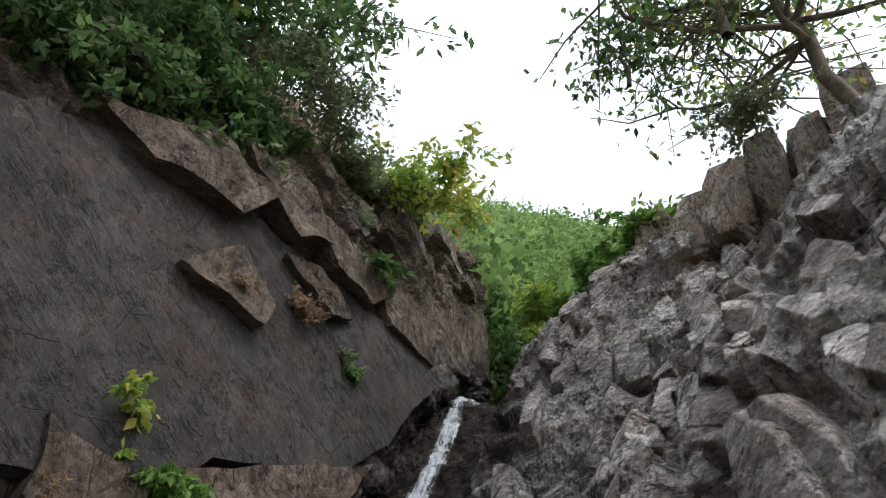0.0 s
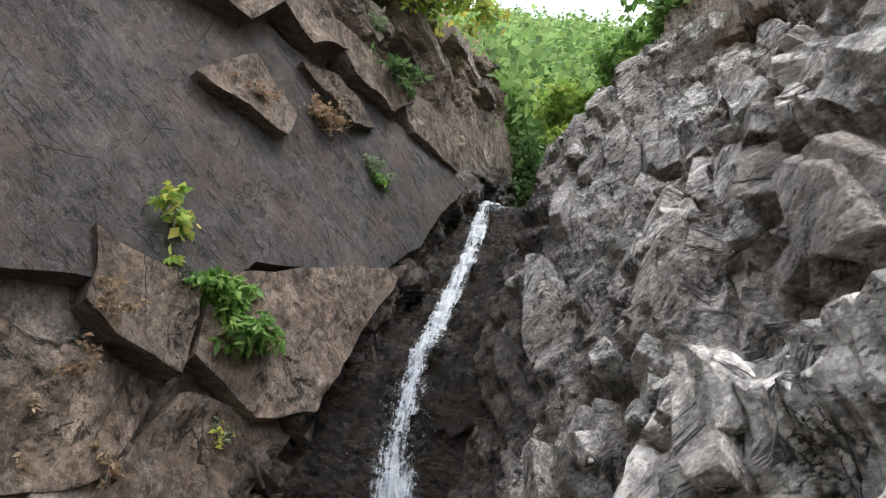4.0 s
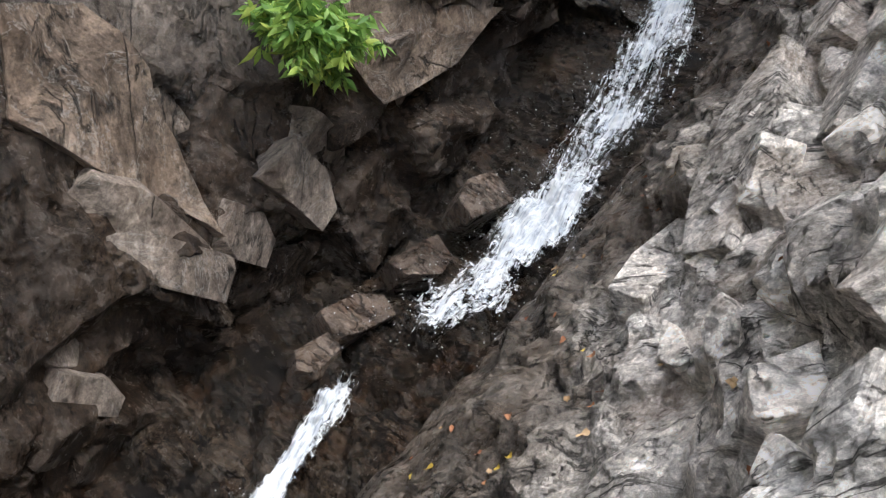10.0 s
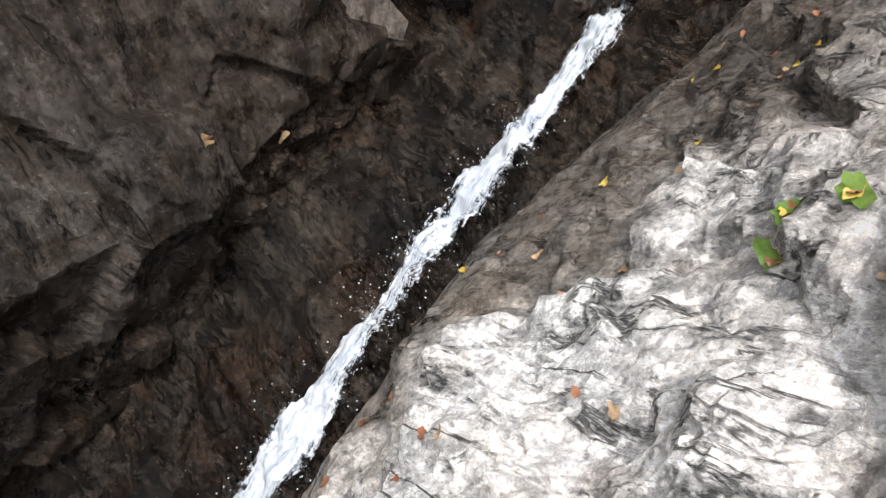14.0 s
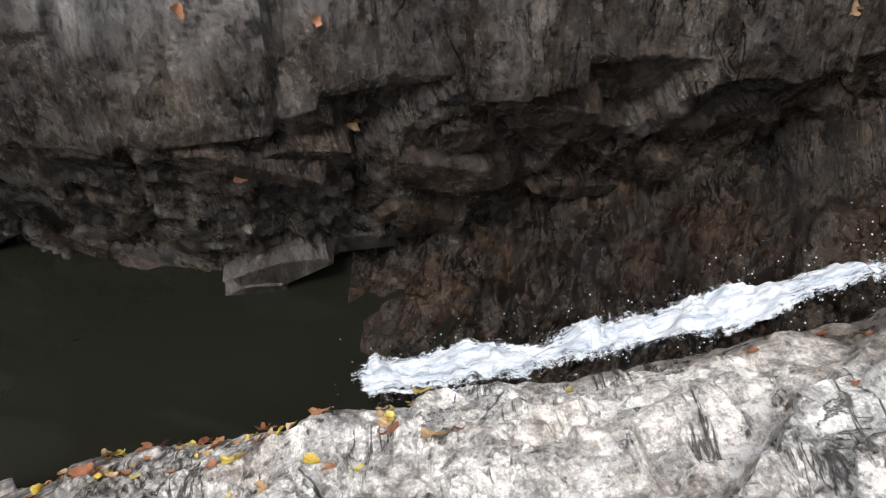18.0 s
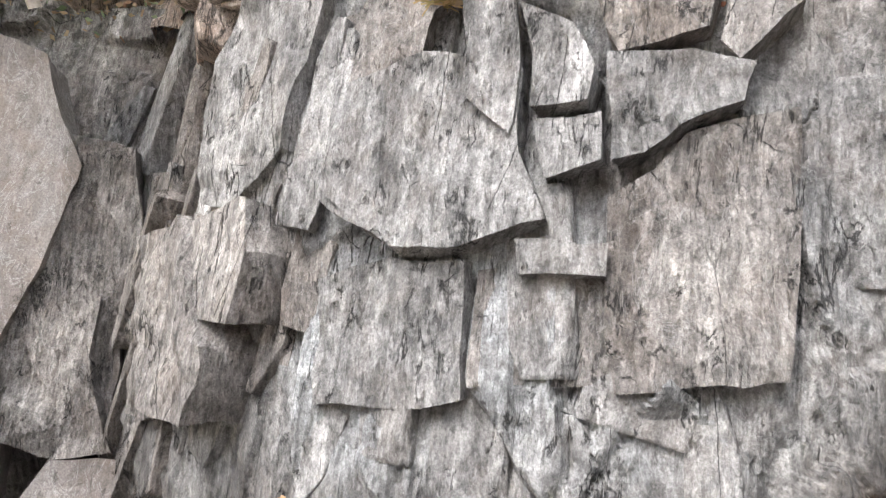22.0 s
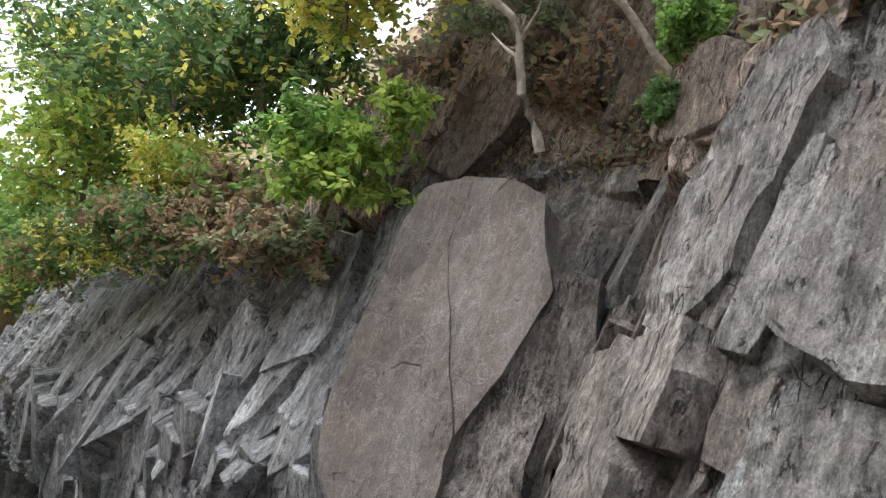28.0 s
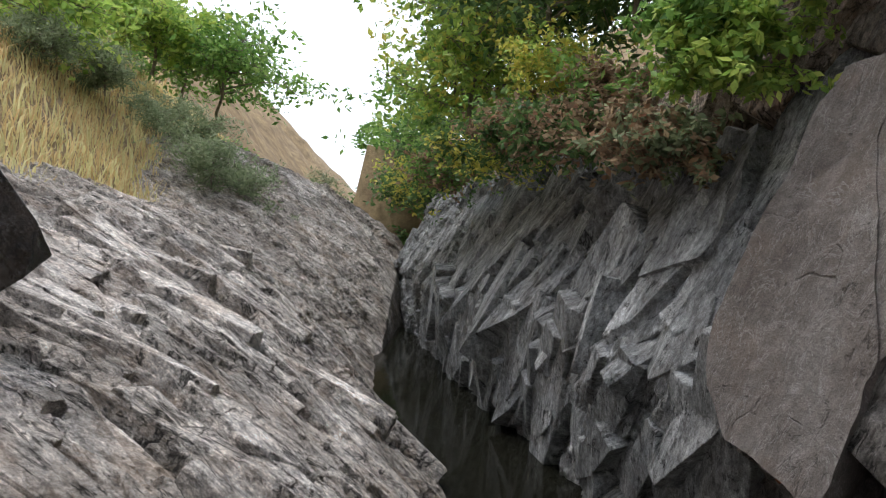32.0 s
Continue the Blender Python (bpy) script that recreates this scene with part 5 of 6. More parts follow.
plant("ground_cover", (-4.50, -0.67, 4.69), 47, 0.3, 0.42, 11, 6, 5, 0.055, OLIVE, "low green creeping plants along the rock brink", "ground cover", "creeping plants on the brink", trunk_r=0.006, extra=(BROWN_LEAF, 0.45), flat=0.4)
plant("ground_cover", (-4.55, -0.33, 4.82), 48, 0.3, 0.42, 11, 6, 5, 0.055, OLIVE, "low green creeping plants along the rock brink", "ground cover", "creeping plants on the brink", trunk_r=0.006, extra=(BROWN_LEAF, 0.45), flat=0.4)
plant("ground_cover", (-4.51, 0.00, 4.86), 49, 0.3, 0.42, 11, 6, 5, 0.055, OLIVE, "low green creeping plants along the rock brink", "ground cover", "creeping plants on the brink", trunk_r=0.006, extra=(BROWN_LEAF, 0.45), flat=0.4)
plant("ground_cover", (-4.55, 0.38, 4.90), 50, 0.3, 0.42, 11, 6, 5, 0.055, OLIVE, "low green creeping plants along the rock brink", "ground cover", "creeping plants on the brink", trunk_r=0.006, extra=(BROWN_LEAF, 0.45), flat=0.4)
plant("ground_cover", (-4.45, 0.65, 4.61), 51, 0.3, 0.42, 11, 6, 5, 0.055, OLIVE, "low green creeping plants along the rock brink", "ground cover", "creeping plants on the brink", trunk_r=0.006, extra=(BROWN_LEAF, 0.45), flat=0.4)
plant("dry_scrub", (-5.10, -2.20, 5.37), 52, 0.6, 0.65, 12, 7, 6, 0.06, BROWN_LEAF, "dry brown scrub and dead stalks on the slope", "scrub", "dry scrub on the slope", trunk_r=0.01, extra=(OLIVE, 0.25))
plant("dry_scrub", (-5.36, -1.50, 5.66), 53, 0.6, 0.65, 12, 7, 6, 0.06, BROWN_LEAF, "dry brown scrub and dead stalks on the slope", "scrub", "dry scrub on the slope", trunk_r=0.01, extra=(OLIVE, 0.25))
plant("dry_scrub", (-5.32, -0.71, 5.86), 54, 0.6, 0.65, 12, 7, 6, 0.06, BROWN_LEAF, "dry brown scrub and dead stalks on the slope", "scrub", "dry scrub on the slope", trunk_r=0.01, extra=(OLIVE, 0.25))
plant("dry_scrub", (-5.35, 0.07, 5.98), 55, 0.6, 0.65, 12, 7, 6, 0.06, BROWN_LEAF, "dry brown scrub and dead stalks on the slope", "scrub", "dry scrub on the slope", trunk_r=0.01, extra=(OLIVE, 0.25))
plant("dry_scrub", (-5.59, -1.28, 6.70), 56, 0.6, 0.65, 12, 7, 6, 0.06, BROWN_LEAF, "dry brown scrub and dead stalks on the slope", "scrub", "dry scrub on the slope", trunk_r=0.01, extra=(OLIVE, 0.25))
plant("dry_scrub", (-5.63, -0.26, 6.75), 57, 0.6, 0.65, 12, 7, 6, 0.06, BROWN_LEAF, "dry brown scrub and dead stalks on the slope", "scrub", "dry scrub on the slope", trunk_r=0.01, extra=(OLIVE, 0.25))
plant("dry_scrub", (-5.55, -2.07, 6.20), 58, 0.6, 0.65, 12, 7, 6, 0.06, BROWN_LEAF, "dry brown scrub and dead stalks on the slope", "scrub", "dry scrub on the slope", trunk_r=0.01, extra=(OLIVE, 0.25))
plant("large_leaf_plant", (-4.13, 1.08, 3.97), 59, 1.6, 0.62, 7, 2, 1, 0.17, GREEN_MID, "slender sapling with large pale green leaves", "sapling", "saplings on the brink", trunk_r=0.022, aspect=0.75, droop=0.9, scatter=0.12, low=0.15)
plant("large_leaf_plant", (-4.14, 0.86, 4.45), 60, 0.8, 0.45, 6, 2, 1, 0.15, GREEN_LIGHT, "slender sapling with large pale green leaves", "sapling", "saplings on the brink", trunk_r=0.014, aspect=0.75, droop=0.9, scatter=0.12, low=0.15)
plant("vine", (-3.76, 1.27, 3.14), 61, 0.4, 0.3, 8, 4, 3, 0.09, GREEN_LIGHT, "trailing vine with yellowing leaves on the rock face", "vine", "vines", trunk_r=0.008, aspect=0.7, extra=(YELLOW, 0.4))
plant("vine", (-4.55, -3.18, 3.35), 62, 0.5, 0.28, 12, 7, 9, 0.06, GREEN_DARK, "dark green creeper hanging beside the slab", "vine", "vines", trunk_r=0.008, aspect=0.5)
plant("vine", (-4.54, -3.02, 3.90), 63, 0.6, 0.28, 12, 7, 7, 0.06, GREEN_MID, "dark green creeper hanging beside the slab", "vine", "vines", trunk_r=0.008, aspect=0.5)
plant("yellow_tree", (-3.72, -5.56, 5.21), 64, 1.5, 1.1, 12, 9, 4, 0.095, YELLOW, "small tree with bright yellow autumn leaves", "tree", "autumn trees", trunk_r=0.03, aspect=0.75, extra=(GREEN_LIGHT, 0.35))
plant("yellow_tree", (-4.35, -4.72, 6.25), 65, 1.6, 1.2, 12, 9, 4, 0.095, YELLOW, "small tree with bright yellow autumn leaves", "tree", "autumn trees", trunk_r=0.03, aspect=0.75, extra=(GREEN_LIGHT, 0.35))
plant("yellow_tree", (-4.65, -3.80, 6.73), 66, 1.6, 1.1, 12, 9, 4, 0.095, YELLOW, "small tree with bright yellow autumn leaves", "tree", "autumn trees", trunk_r=0.03, aspect=0.75, extra=(GREEN_LIGHT, 0.35))
plant("yellow_tree", (-3.45, -6.42, 5.44), 67, 1.3, 1.0, 12, 9, 4, 0.095, YELLOW, "small tree with bright yellow autumn leaves", "tree", "autumn trees", trunk_r=0.03, aspect=0.75, extra=(GREEN_LIGHT, 0.35))
plant("yellow_tree", (-3.43, -6.43, 4.86), 68, 0.9, 0.8, 12, 9, 4, 0.095, YELLOW, "small tree with bright yellow autumn leaves", "tree", "autumn trees", trunk_r=0.03, aspect=0.75, extra=(GREEN_LIGHT, 0.35))
plant("tree", (-4.60, -6.00, 7.67), 69, 2.4, 1.8, 14, 9, 7, 0.16, GREEN_DARK, "dark green tree above the slope", "tree", "trees above the slope", trunk_r=0.05)
plant("tree", (-3.84, -8.07, 7.41), 70, 2.6, 2.0, 14, 9, 7, 0.16, GREEN_DARK, "dark green tree above the slope", "tree", "trees above the slope", trunk_r=0.05)
plant("tree", (-5.59, -3.61, 8.15), 71, 2.0, 1.5, 14, 9, 7, 0.16, GREEN_DARK, "dark green tree above the slope", "tree", "trees above the slope", trunk_r=0.05)
plant("tree", (-4.02, -9.53, 7.22), 72, 2.4, 1.8, 14, 9, 7, 0.16, GREEN_DARK, "dark green tree above the slope", "tree", "trees above the slope", trunk_r=0.05)
plant("leafy_bush", (-3.49, -6.32, 3.07), 73, 0.8, 0.65, 16, 9, 8, 0.109, GREEN_LIGHT, "bright green leafy bush above the smooth slab", "bush", "bushes above the crags", trunk_r=0.015, aspect=0.5)
plant("leafy_bush", (-3.33, -6.56, 3.41), 74, 0.7, 0.6, 14, 9, 7, 0.109, GREEN_MID, "bright green leafy bush above the smooth slab", "bush", "bushes above the crags", trunk_r=0.015, aspect=0.5)
plant("leafy_bush", (-3.87, -5.77, 3.75), 75, 0.7, 0.35, 10, 7, 4, 0.109, GREEN_LIGHT, "slim bright green bush above the smooth slab", "bush", "bushes above the crags", trunk_r=0.012, aspect=0.5)
plant("bush", (-3.46, -7.88, 2.47), 76, 0.77, 0.7, 14, 8, 7, 0.109, BROWN_LEAF, "tangled bush of green and dry brown leaves over the crags", "bush", "bushes above the crags", trunk_r=0.015, extra=(OLIVE, 0.4))
plant("bush", (-3.21, -8.80, 2.53), 77, 0.88, 0.8, 14, 8, 7, 0.109, BROWN_LEAF, "tangled bush of green and dry brown leaves over the crags", "bush", "bushes above the crags", trunk_r=0.015, extra=(GREEN_DARK, 0.4))
plant("bush", (-2.98, -9.88, 2.69), 78, 0.99, 0.9, 14, 8, 7, 0.109, GREEN_DARK, "tangled bush of green and dry brown leaves over the crags", "bush", "bushes above the crags", trunk_r=0.015, extra=(BROWN_LEAF, 0.4))
plant("bush", (-2.61, -10.99, 2.73), 79, 0.99, 0.9, 14, 8, 7, 0.109, GREEN_DARK, "tangled bush of green and dry brown leaves over the crags", "bush", "bushes above the crags", trunk_r=0.015, extra=(BROWN_LEAF, 0.4))
plant("bush", (-2.30, -12.10, 2.38), 80, 1.1, 1.0, 14, 8, 7, 0.109, GREEN_DARK, "tangled bush of green and dry brown leaves over the crags", "bush", "bushes above the crags", trunk_r=0.015, extra=(YELLOW, 0.4))
plant("bush", (-1.85, -13.68, 2.22), 81, 1.1, 1.0, 14, 8, 7, 0.109, GREEN_MID, "tangled bush of green and dry brown leaves over the crags", "bush", "bushes above the crags", trunk_r=0.015, extra=(BROWN_LEAF, 0.4))
plant("bush", (-1.40, -15.24, 1.88), 82, 1.21, 1.1, 14, 8, 7, 0.109, GREEN_DARK, "tangled bush of green and dry brown leaves over the crags", "bush", "bushes above the crags", trunk_r=0.015, extra=(YELLOW, 0.4))
plant("bush", (-3.40, -9.17, 3.13), 83, 0.88, 0.8, 14, 8, 7, 0.109, BROWN_LEAF, "tangled bush of green and dry brown leaves over the crags", "bush", "bushes above the crags", trunk_r=0.015, extra=(GREEN_MID, 0.4))
plant("bush", (-3.07, -10.72, 3.56), 84, 1.21, 1.1, 14, 8, 7, 0.109, YELLOW, "tangled bush of green and dry brown leaves over the crags", "bush", "bushes above the crags", trunk_r=0.015, extra=(GREEN_LIGHT, 0.4))
plant("bush", (-3.61, -7.20, 2.37), 85, 0.55, 0.5, 14, 8, 7, 0.109, OLIVE, "tangled bush of green and dry brown leaves over the crags", "bush", "bushes above the crags", trunk_r=0.015, extra=(BROWN_LEAF, 0.4))
plant("tree", (-2.3, -14.78, 3.46), 86, 3.6, 2.2, 16, 10, 7, 0.174, GREEN_LIGHT, "leafy tree on the slope above the crags", "tree", "trees above the crags", trunk_r=0.06, extra=(YELLOW, 0.12))
plant("tree", (-2.1, -16.46, 4.60), 87, 4.2, 2.6, 16, 10, 7, 0.174, GREEN_MID, "leafy tree on the slope above the crags", "tree", "trees above the crags", trunk_r=0.06, extra=(YELLOW, 0.12))
plant("tree", (-3.16, -12.16, 4.49), 88, 3.4, 2.2, 16, 10, 7, 0.174, GREEN_DARK, "leafy tree on the slope above the crags", "tree", "trees above the crags", trunk_r=0.06, extra=(YELLOW, 0.12))
plant("tree", (-3.97, -10.28, 4.78), 89, 2.8, 1.9, 16, 10, 7, 0.174, GREEN_DARK, "leafy tree on the slope above the crags", "tree", "trees above the crags", trunk_r=0.06, extra=(YELLOW, 0.12))
plant("tree", (-2.59, -14.96, 5.59), 90, 4.0, 2.6, 16, 10, 7, 0.174, GREEN_DARK, "leafy tree on the slope above the crags", "tree", "trees above the crags", trunk_r=0.06, extra=(YELLOW, 0.12))
plant("tree", (-2.3, -24.46, 1.17), 91, 4.0, 2.6, 14, 9, 7, 0.232, GREEN_DARK, "leafy tree farther down the gorge", "tree", "trees down the gorge", trunk_r=0.07)
plant("tree", (-1.44, -26.49, -0.93), 92, 3.2, 2.2, 14, 9, 7, 0.232, GREEN_DARK, "leafy tree farther down the gorge", "tree", "trees down the gorge", trunk_r=0.07)
plant("tree", (-2.7, -22.24, 2.65), 93, 4.5, 2.8, 14, 9, 7, 0.232, GREEN_MID, "leafy tree farther down the gorge", "tree", "trees down the gorge", trunk_r=0.07)
plant("tree", (-0.82, -34.51, -1.16), 94, 4.0, 2.8, 14, 9, 7, 0.232, GREEN_DARK, "leafy tree farther down the gorge", "tree", "trees down the gorge", trunk_r=0.07)
plant("tree", (-0.24, -30.42, -2.08), 95, 2.4, 1.8, 14, 9, 7, 0.232, GREEN_MID, "leafy tree farther down the gorge", "tree", "trees down the gorge", trunk_r=0.07)


# ---- the grassy hillside downstream ----
plant("shrub", (4.82, -19.73, 2.44), 96, 1.8, 1.3, 14, 8, 7, 0.131, OLIVE, "grey green upright shrub on the dry hillside", "shrub", "shrubs on the hillside", trunk_r=0.02, aspect=0.25, droop=-0.5)
plant("shrub", (3.21, -19.16, 1.12), 97, 1.7, 1.2, 14, 8, 7, 0.131, OLIVE, "grey green upright shrub on the dry hillside", "shrub", "shrubs on the hillside", trunk_r=0.02, aspect=0.25, droop=-0.5)
plant("shrub", (3.59, -18.04, 1.64), 98, 1.6, 1.2, 14, 8, 7, 0.131, OLIVE, "grey green upright shrub on the dry hillside", "shrub", "shrubs on the hillside", trunk_r=0.02, aspect=0.25, droop=-0.5)
plant("shrub", (2.53, -19.27, 0.28), 99, 1.4, 1.0, 14, 8, 7, 0.131, OLIVE, "grey green upright shrub on the dry hillside", "shrub", "shrubs on the hillside", trunk_r=0.02, aspect=0.25, droop=-0.5)
plant("shrub", (7.57, -20.69, 4.37), 100, 1.6, 1.2, 14, 8, 7, 0.131, OLIVE, "grey green upright shrub on the dry hillside", "shrub", "shrubs on the hillside", trunk_r=0.02, aspect=0.25, droop=-0.5)
plant("shrub", (6.70, -18.99, 3.72), 101, 1.2, 0.9, 14, 8, 7, 0.131, OLIVE, "grey green upright shrub on the dry hillside", "shrub", "shrubs on the hillside", trunk_r=0.02, aspect=0.25, droop=-0.5)
plant("shrub", (1.92, -22.36, -0.19), 102, 1.3, 1.0, 14, 8, 7, 0.131, OLIVE, "grey green upright shrub on the dry hillside", "shrub", "shrubs on the hillside", trunk_r=0.02, aspect=0.25, droop=-0.5)
plant("shrub", (6.12, -21.41, 3.01), 103, 1.4, 1.0, 14, 8, 7, 0.131, OLIVE, "grey green upright shrub on the dry hillside", "shrub", "shrubs on the hillside", trunk_r=0.02, aspect=0.25, droop=-0.5)
plant("shrub", (7.33, -16.47, 3.89), 104, 1.4, 1.1, 14, 8, 7, 0.131, OLIVE, "grey green upright shrub on the dry hillside", "shrub", "shrubs on the hillside", trunk_r=0.02, aspect=0.25, droop=-0.5)
plant("shrub", (2.06, -30.41, 1.19), 105, 1.8, 1.4, 14, 8, 7, 0.131, OLIVE, "grey green upright shrub on the dry hillside", "shrub", "shrubs on the hillside", trunk_r=0.02, aspect=0.25, droop=-0.5)
plant("shrub", (1.18, -34.48, 0.27), 106, 1.8, 1.4, 14, 8, 7, 0.131, OLIVE, "grey green upright shrub on the dry hillside", "shrub", "shrubs on the hillside", trunk_r=0.02, aspect=0.25, droop=-0.5)
plant("tree", (5.28, -25.43, 3.69), 107, 4.5, 3.0, 14, 9, 7, 0.232, GREEN_MID, "feathery green tree on the dry hillside", "tree", "trees on the hillside", trunk_r=0.07, low=0.5, flat=0.5)
plant("tree", (7.66, -28.76, 4.70), 108, 5, 3.2, 14, 9, 7, 0.232, GREEN_MID, "feathery green tree on the dry hillside", "tree", "trees on the hillside", trunk_r=0.07, low=0.5, flat=0.5)
plant("tree", (7.44, -24.60, 5.26), 109, 3.6, 2.4, 14, 9, 7, 0.232, GREEN_LIGHT, "feathery green tree on the dry hillside", "tree", "trees on the hillside", trunk_r=0.07, low=0.5, flat=0.5)
plant("tree", (7.98, -18.17, 3.95), 110, 3.0, 2.2, 14, 9, 7, 0.232, GREEN_LIGHT, "feathery green tree on the dry hillside", "tree", "trees on the hillside", trunk_r=0.07, low=0.5, flat=0.5)


# ---- far woods, grass ----
def hill_woods():
    """The wooded hill upstream: crowns of many small leaf clumps on uneven ground."""
    g = np.random.default_rng(40)
    pts = []
    for n in range(520):
        az = radians(g.uniform(-48, 16))
        dist = 12 + 95 * g.uniform() ** 1.35
        x, y = -math.sin(az) * dist, math.cos(az) * dist
        if y < 11.6:
            continue
        z = float(ground_height(np.array([x]), np.array([y]))[0])
        size = g.uniform(1.2, 2.4) * (0.7 + dist / 80)
        k = int(420)
        u = g.normal(size=(k, 3))
        u /= np.linalg.norm(u, axis=1, keepdims=True)
        lump = 1 + 0.3 * np.sin(u[:, :1] * 5 + n) * np.cos(u[:, 1:2] * 4 + n)
        c = u * (g.uniform(0.6, 1.0, (k, 1)) * lump) * size * np.array([1, 1, 0.75])
        pts.append((c + np.array([x, y, z + size * 0.5]), size))
    return pts


g8 = np.random.default_rng(41)
woods = hill_woods()
cc = np.concatenate([c for c, _ in woods])
sz = np.concatenate([np.full(len(c), s) for c, s in woods])
me = leaves(cc, g8, 1.0, 0.7, 0.2)
co = np.zeros(len(me.vertices) * 3, np.float32)
me.vertices.foreach_get("co", co)
co = co.reshape(-1, 5, 3)
base_pt = co[:, :1].copy()
co = base_pt + (co - base_pt) * (0.11 * sz + 0.08)[:, None, None]
me.vertices.foreach_set("co", co.reshape(-1).astype(np.float32))
me.materials.append(HILL_GREEN)
tagged(new("hill_woods", me), "dense green wood covering the hill upstream", "woods", kind="stuff")

# dry grass on the hillside downstream
gx8 = 3.0 + 17 * g8.uniform(size=40000) ** 1.3
gy8 = -6.0 - 36 * g8.uniform(size=40000) ** 1.2
gz8 = ground_z(gx8, gy8)
roots = np.stack([gx8, gy8, gz8 - 0.03], 1)[gz8 > -2]
me = blades(roots, g8, 0.55, 0.02, 0.7)
me.materials.append(STRAW)
tagged(new("dry_grass", me), "tall dry yellow grass on the hillside", "grass", kind="stuff")

# fallen leaves on the slope above the wall
sl, vl = np.r_[g8.uniform(8, 23, 16000), g8.uniform(0, 30, 6000)], 2.0 + 0.9 * g8.uniform(size=22000) ** 1.5
lp, _ = left_base(sl, vl)
lp[:, 2] += 0.02 + 0.3 * np.abs(g8.normal(size=len(lp)))
me = leaves(lp, g8, 0.085, 0.7, 0.0)
me.materials.append(BROWN_LEAF)
tagged(new("leaf_litter", me), "dry brown fallen leaves covering the slope", "leaf litter", kind="stuff")
lp2 = lp[::2] + g8.normal(size=(11000, 3)) * 0.06 + np.array([0, 0, 0.05])
me = leaves(lp2, g8, 0.1, 0.5, -0.2)
me.materials.append(OLIVE)
tagged(new("undergrowth", me), "low green and olive undergrowth on the slope", "undergrowth", kind="stuff")


# thicket on the steep slope above the wall
for name, mat, count, low, label in (("thicket", OLIVE, 80, 2.25, "dense olive green thicket on the steep slope"), ("autumn_thicket", YELLOW, 34, 2.5, "yellow autumn shrubs on the steep slope"),
                                     ("dry_thicket", BROWN_LEAF, 50, 2.1, "dry brown brush on the steep slope"), ("green_thicket", GREEN_DARK, 60, 2.6, "dark green shrubs high on the slope")):
    cs = []
    for s0, v0 in zip(g8.uniform(11, 27, count), low + (4.2 - low) * g8.uniform(size=count)):
        c0 = left_base(np.array([s0]), np.array([v0]))[0][0]
        u = g8.normal(size=(420, 3))
        u *= (g8.uniform(0.3, 1.0, 420) ** 0.5 / np.linalg.norm(u, axis=1))[:, None]
        u *= 1 + 0.35 * np.sin(u[:, :1] * 6 + s0) * np.cos(u[:, 2:] * 5)
        cs.append(c0 + u * g8.uniform(0.35, 0.85) * np.array([1, 1, 0.8]) + np.array([0, 0, 0.25]))
    me = leaves(np.concatenate(cs), g8, 0.12, 0.55, 0.2)
    me.materials.append(mat)
    tagged(new(name, me), label, "thicket", kind="stuff")


# brush where the valley closes
vx, vy = g8.uniform(-3, 6, 40), g8.uniform(-36, -26.5, 40)
vz = ground_z(vx, vy)
u = g8.normal(size=(40, 500, 3))
u /= np.linalg.norm(u, axis=2, keepdims=True)
u *= g8.uniform(0.3, 1.0, (40, 500, 1)) ** 0.5 * g8.uniform(0.5, 1.3, (40, 1, 1))
me = leaves((np.stack([vx, vy, vz + 0.5], 1)[:, None] + u).reshape(-1, 3), g8, 0.2, 0.5, 0.2)
me.materials.append(GREEN_MID)
tagged(new("valley_brush", me), "green brush at the far end of the pool", "brush", kind="stuff")


# spray thrown up beside the fall
def beads(centres, sizes):
    v0 = np.array([(1, 0, 0), (-1, 0, 0), (0, 1, 0), (0, -1, 0), (0, 0, 1), (0, 0, -1)], float)
    f0 = np.array([(0, 2, 4), (2, 1, 4), (1, 3, 4), (3, 0, 4), (2, 0, 5), (1, 2, 5), (3, 1, 5), (0, 3, 5)])
    v = (centres[:, None, :] + v0[None] * sizes[:, None, None]).reshape(-1, 3)
    f = (np.arange(len(centres))[:, None, None] * 6 + f0[None]).reshape(-1, 3)
    return mesh_from("beads", v, f, True)


def drop_material():
    m, t, b = material("water_drop")
    b.inputs["Base Color"].default_value = (0.85, 0.88, 0.9, 1)
    b.inputs["Roughness"].default_value = 0.15
    return m


tt8 = np.r_[g8.uniform(4.5, 9.6, 1500), g8.uniform(11, 15.8, 700)]
wt8 = np.interp(tt8, ts, stream[:, 3])
ce8 = np.stack([np.interp(tt8, ts, stream[:, n]) for n in range(3)], 1)
ce8 += g8.normal(size=ce8.shape) * np.stack([wt8 * 0.75, wt8 * 0.75, 0.05 + 0 * wt8], 1) + np.array([0, -0.03, 0.1])
me = beads(ce8, g8.uniform(0.002, 0.0055, len(ce8)))
me.materials.append(drop_material())
tagged(new("spray", me), "drops of white spray beside the falling water", "spray", kind="stuff")


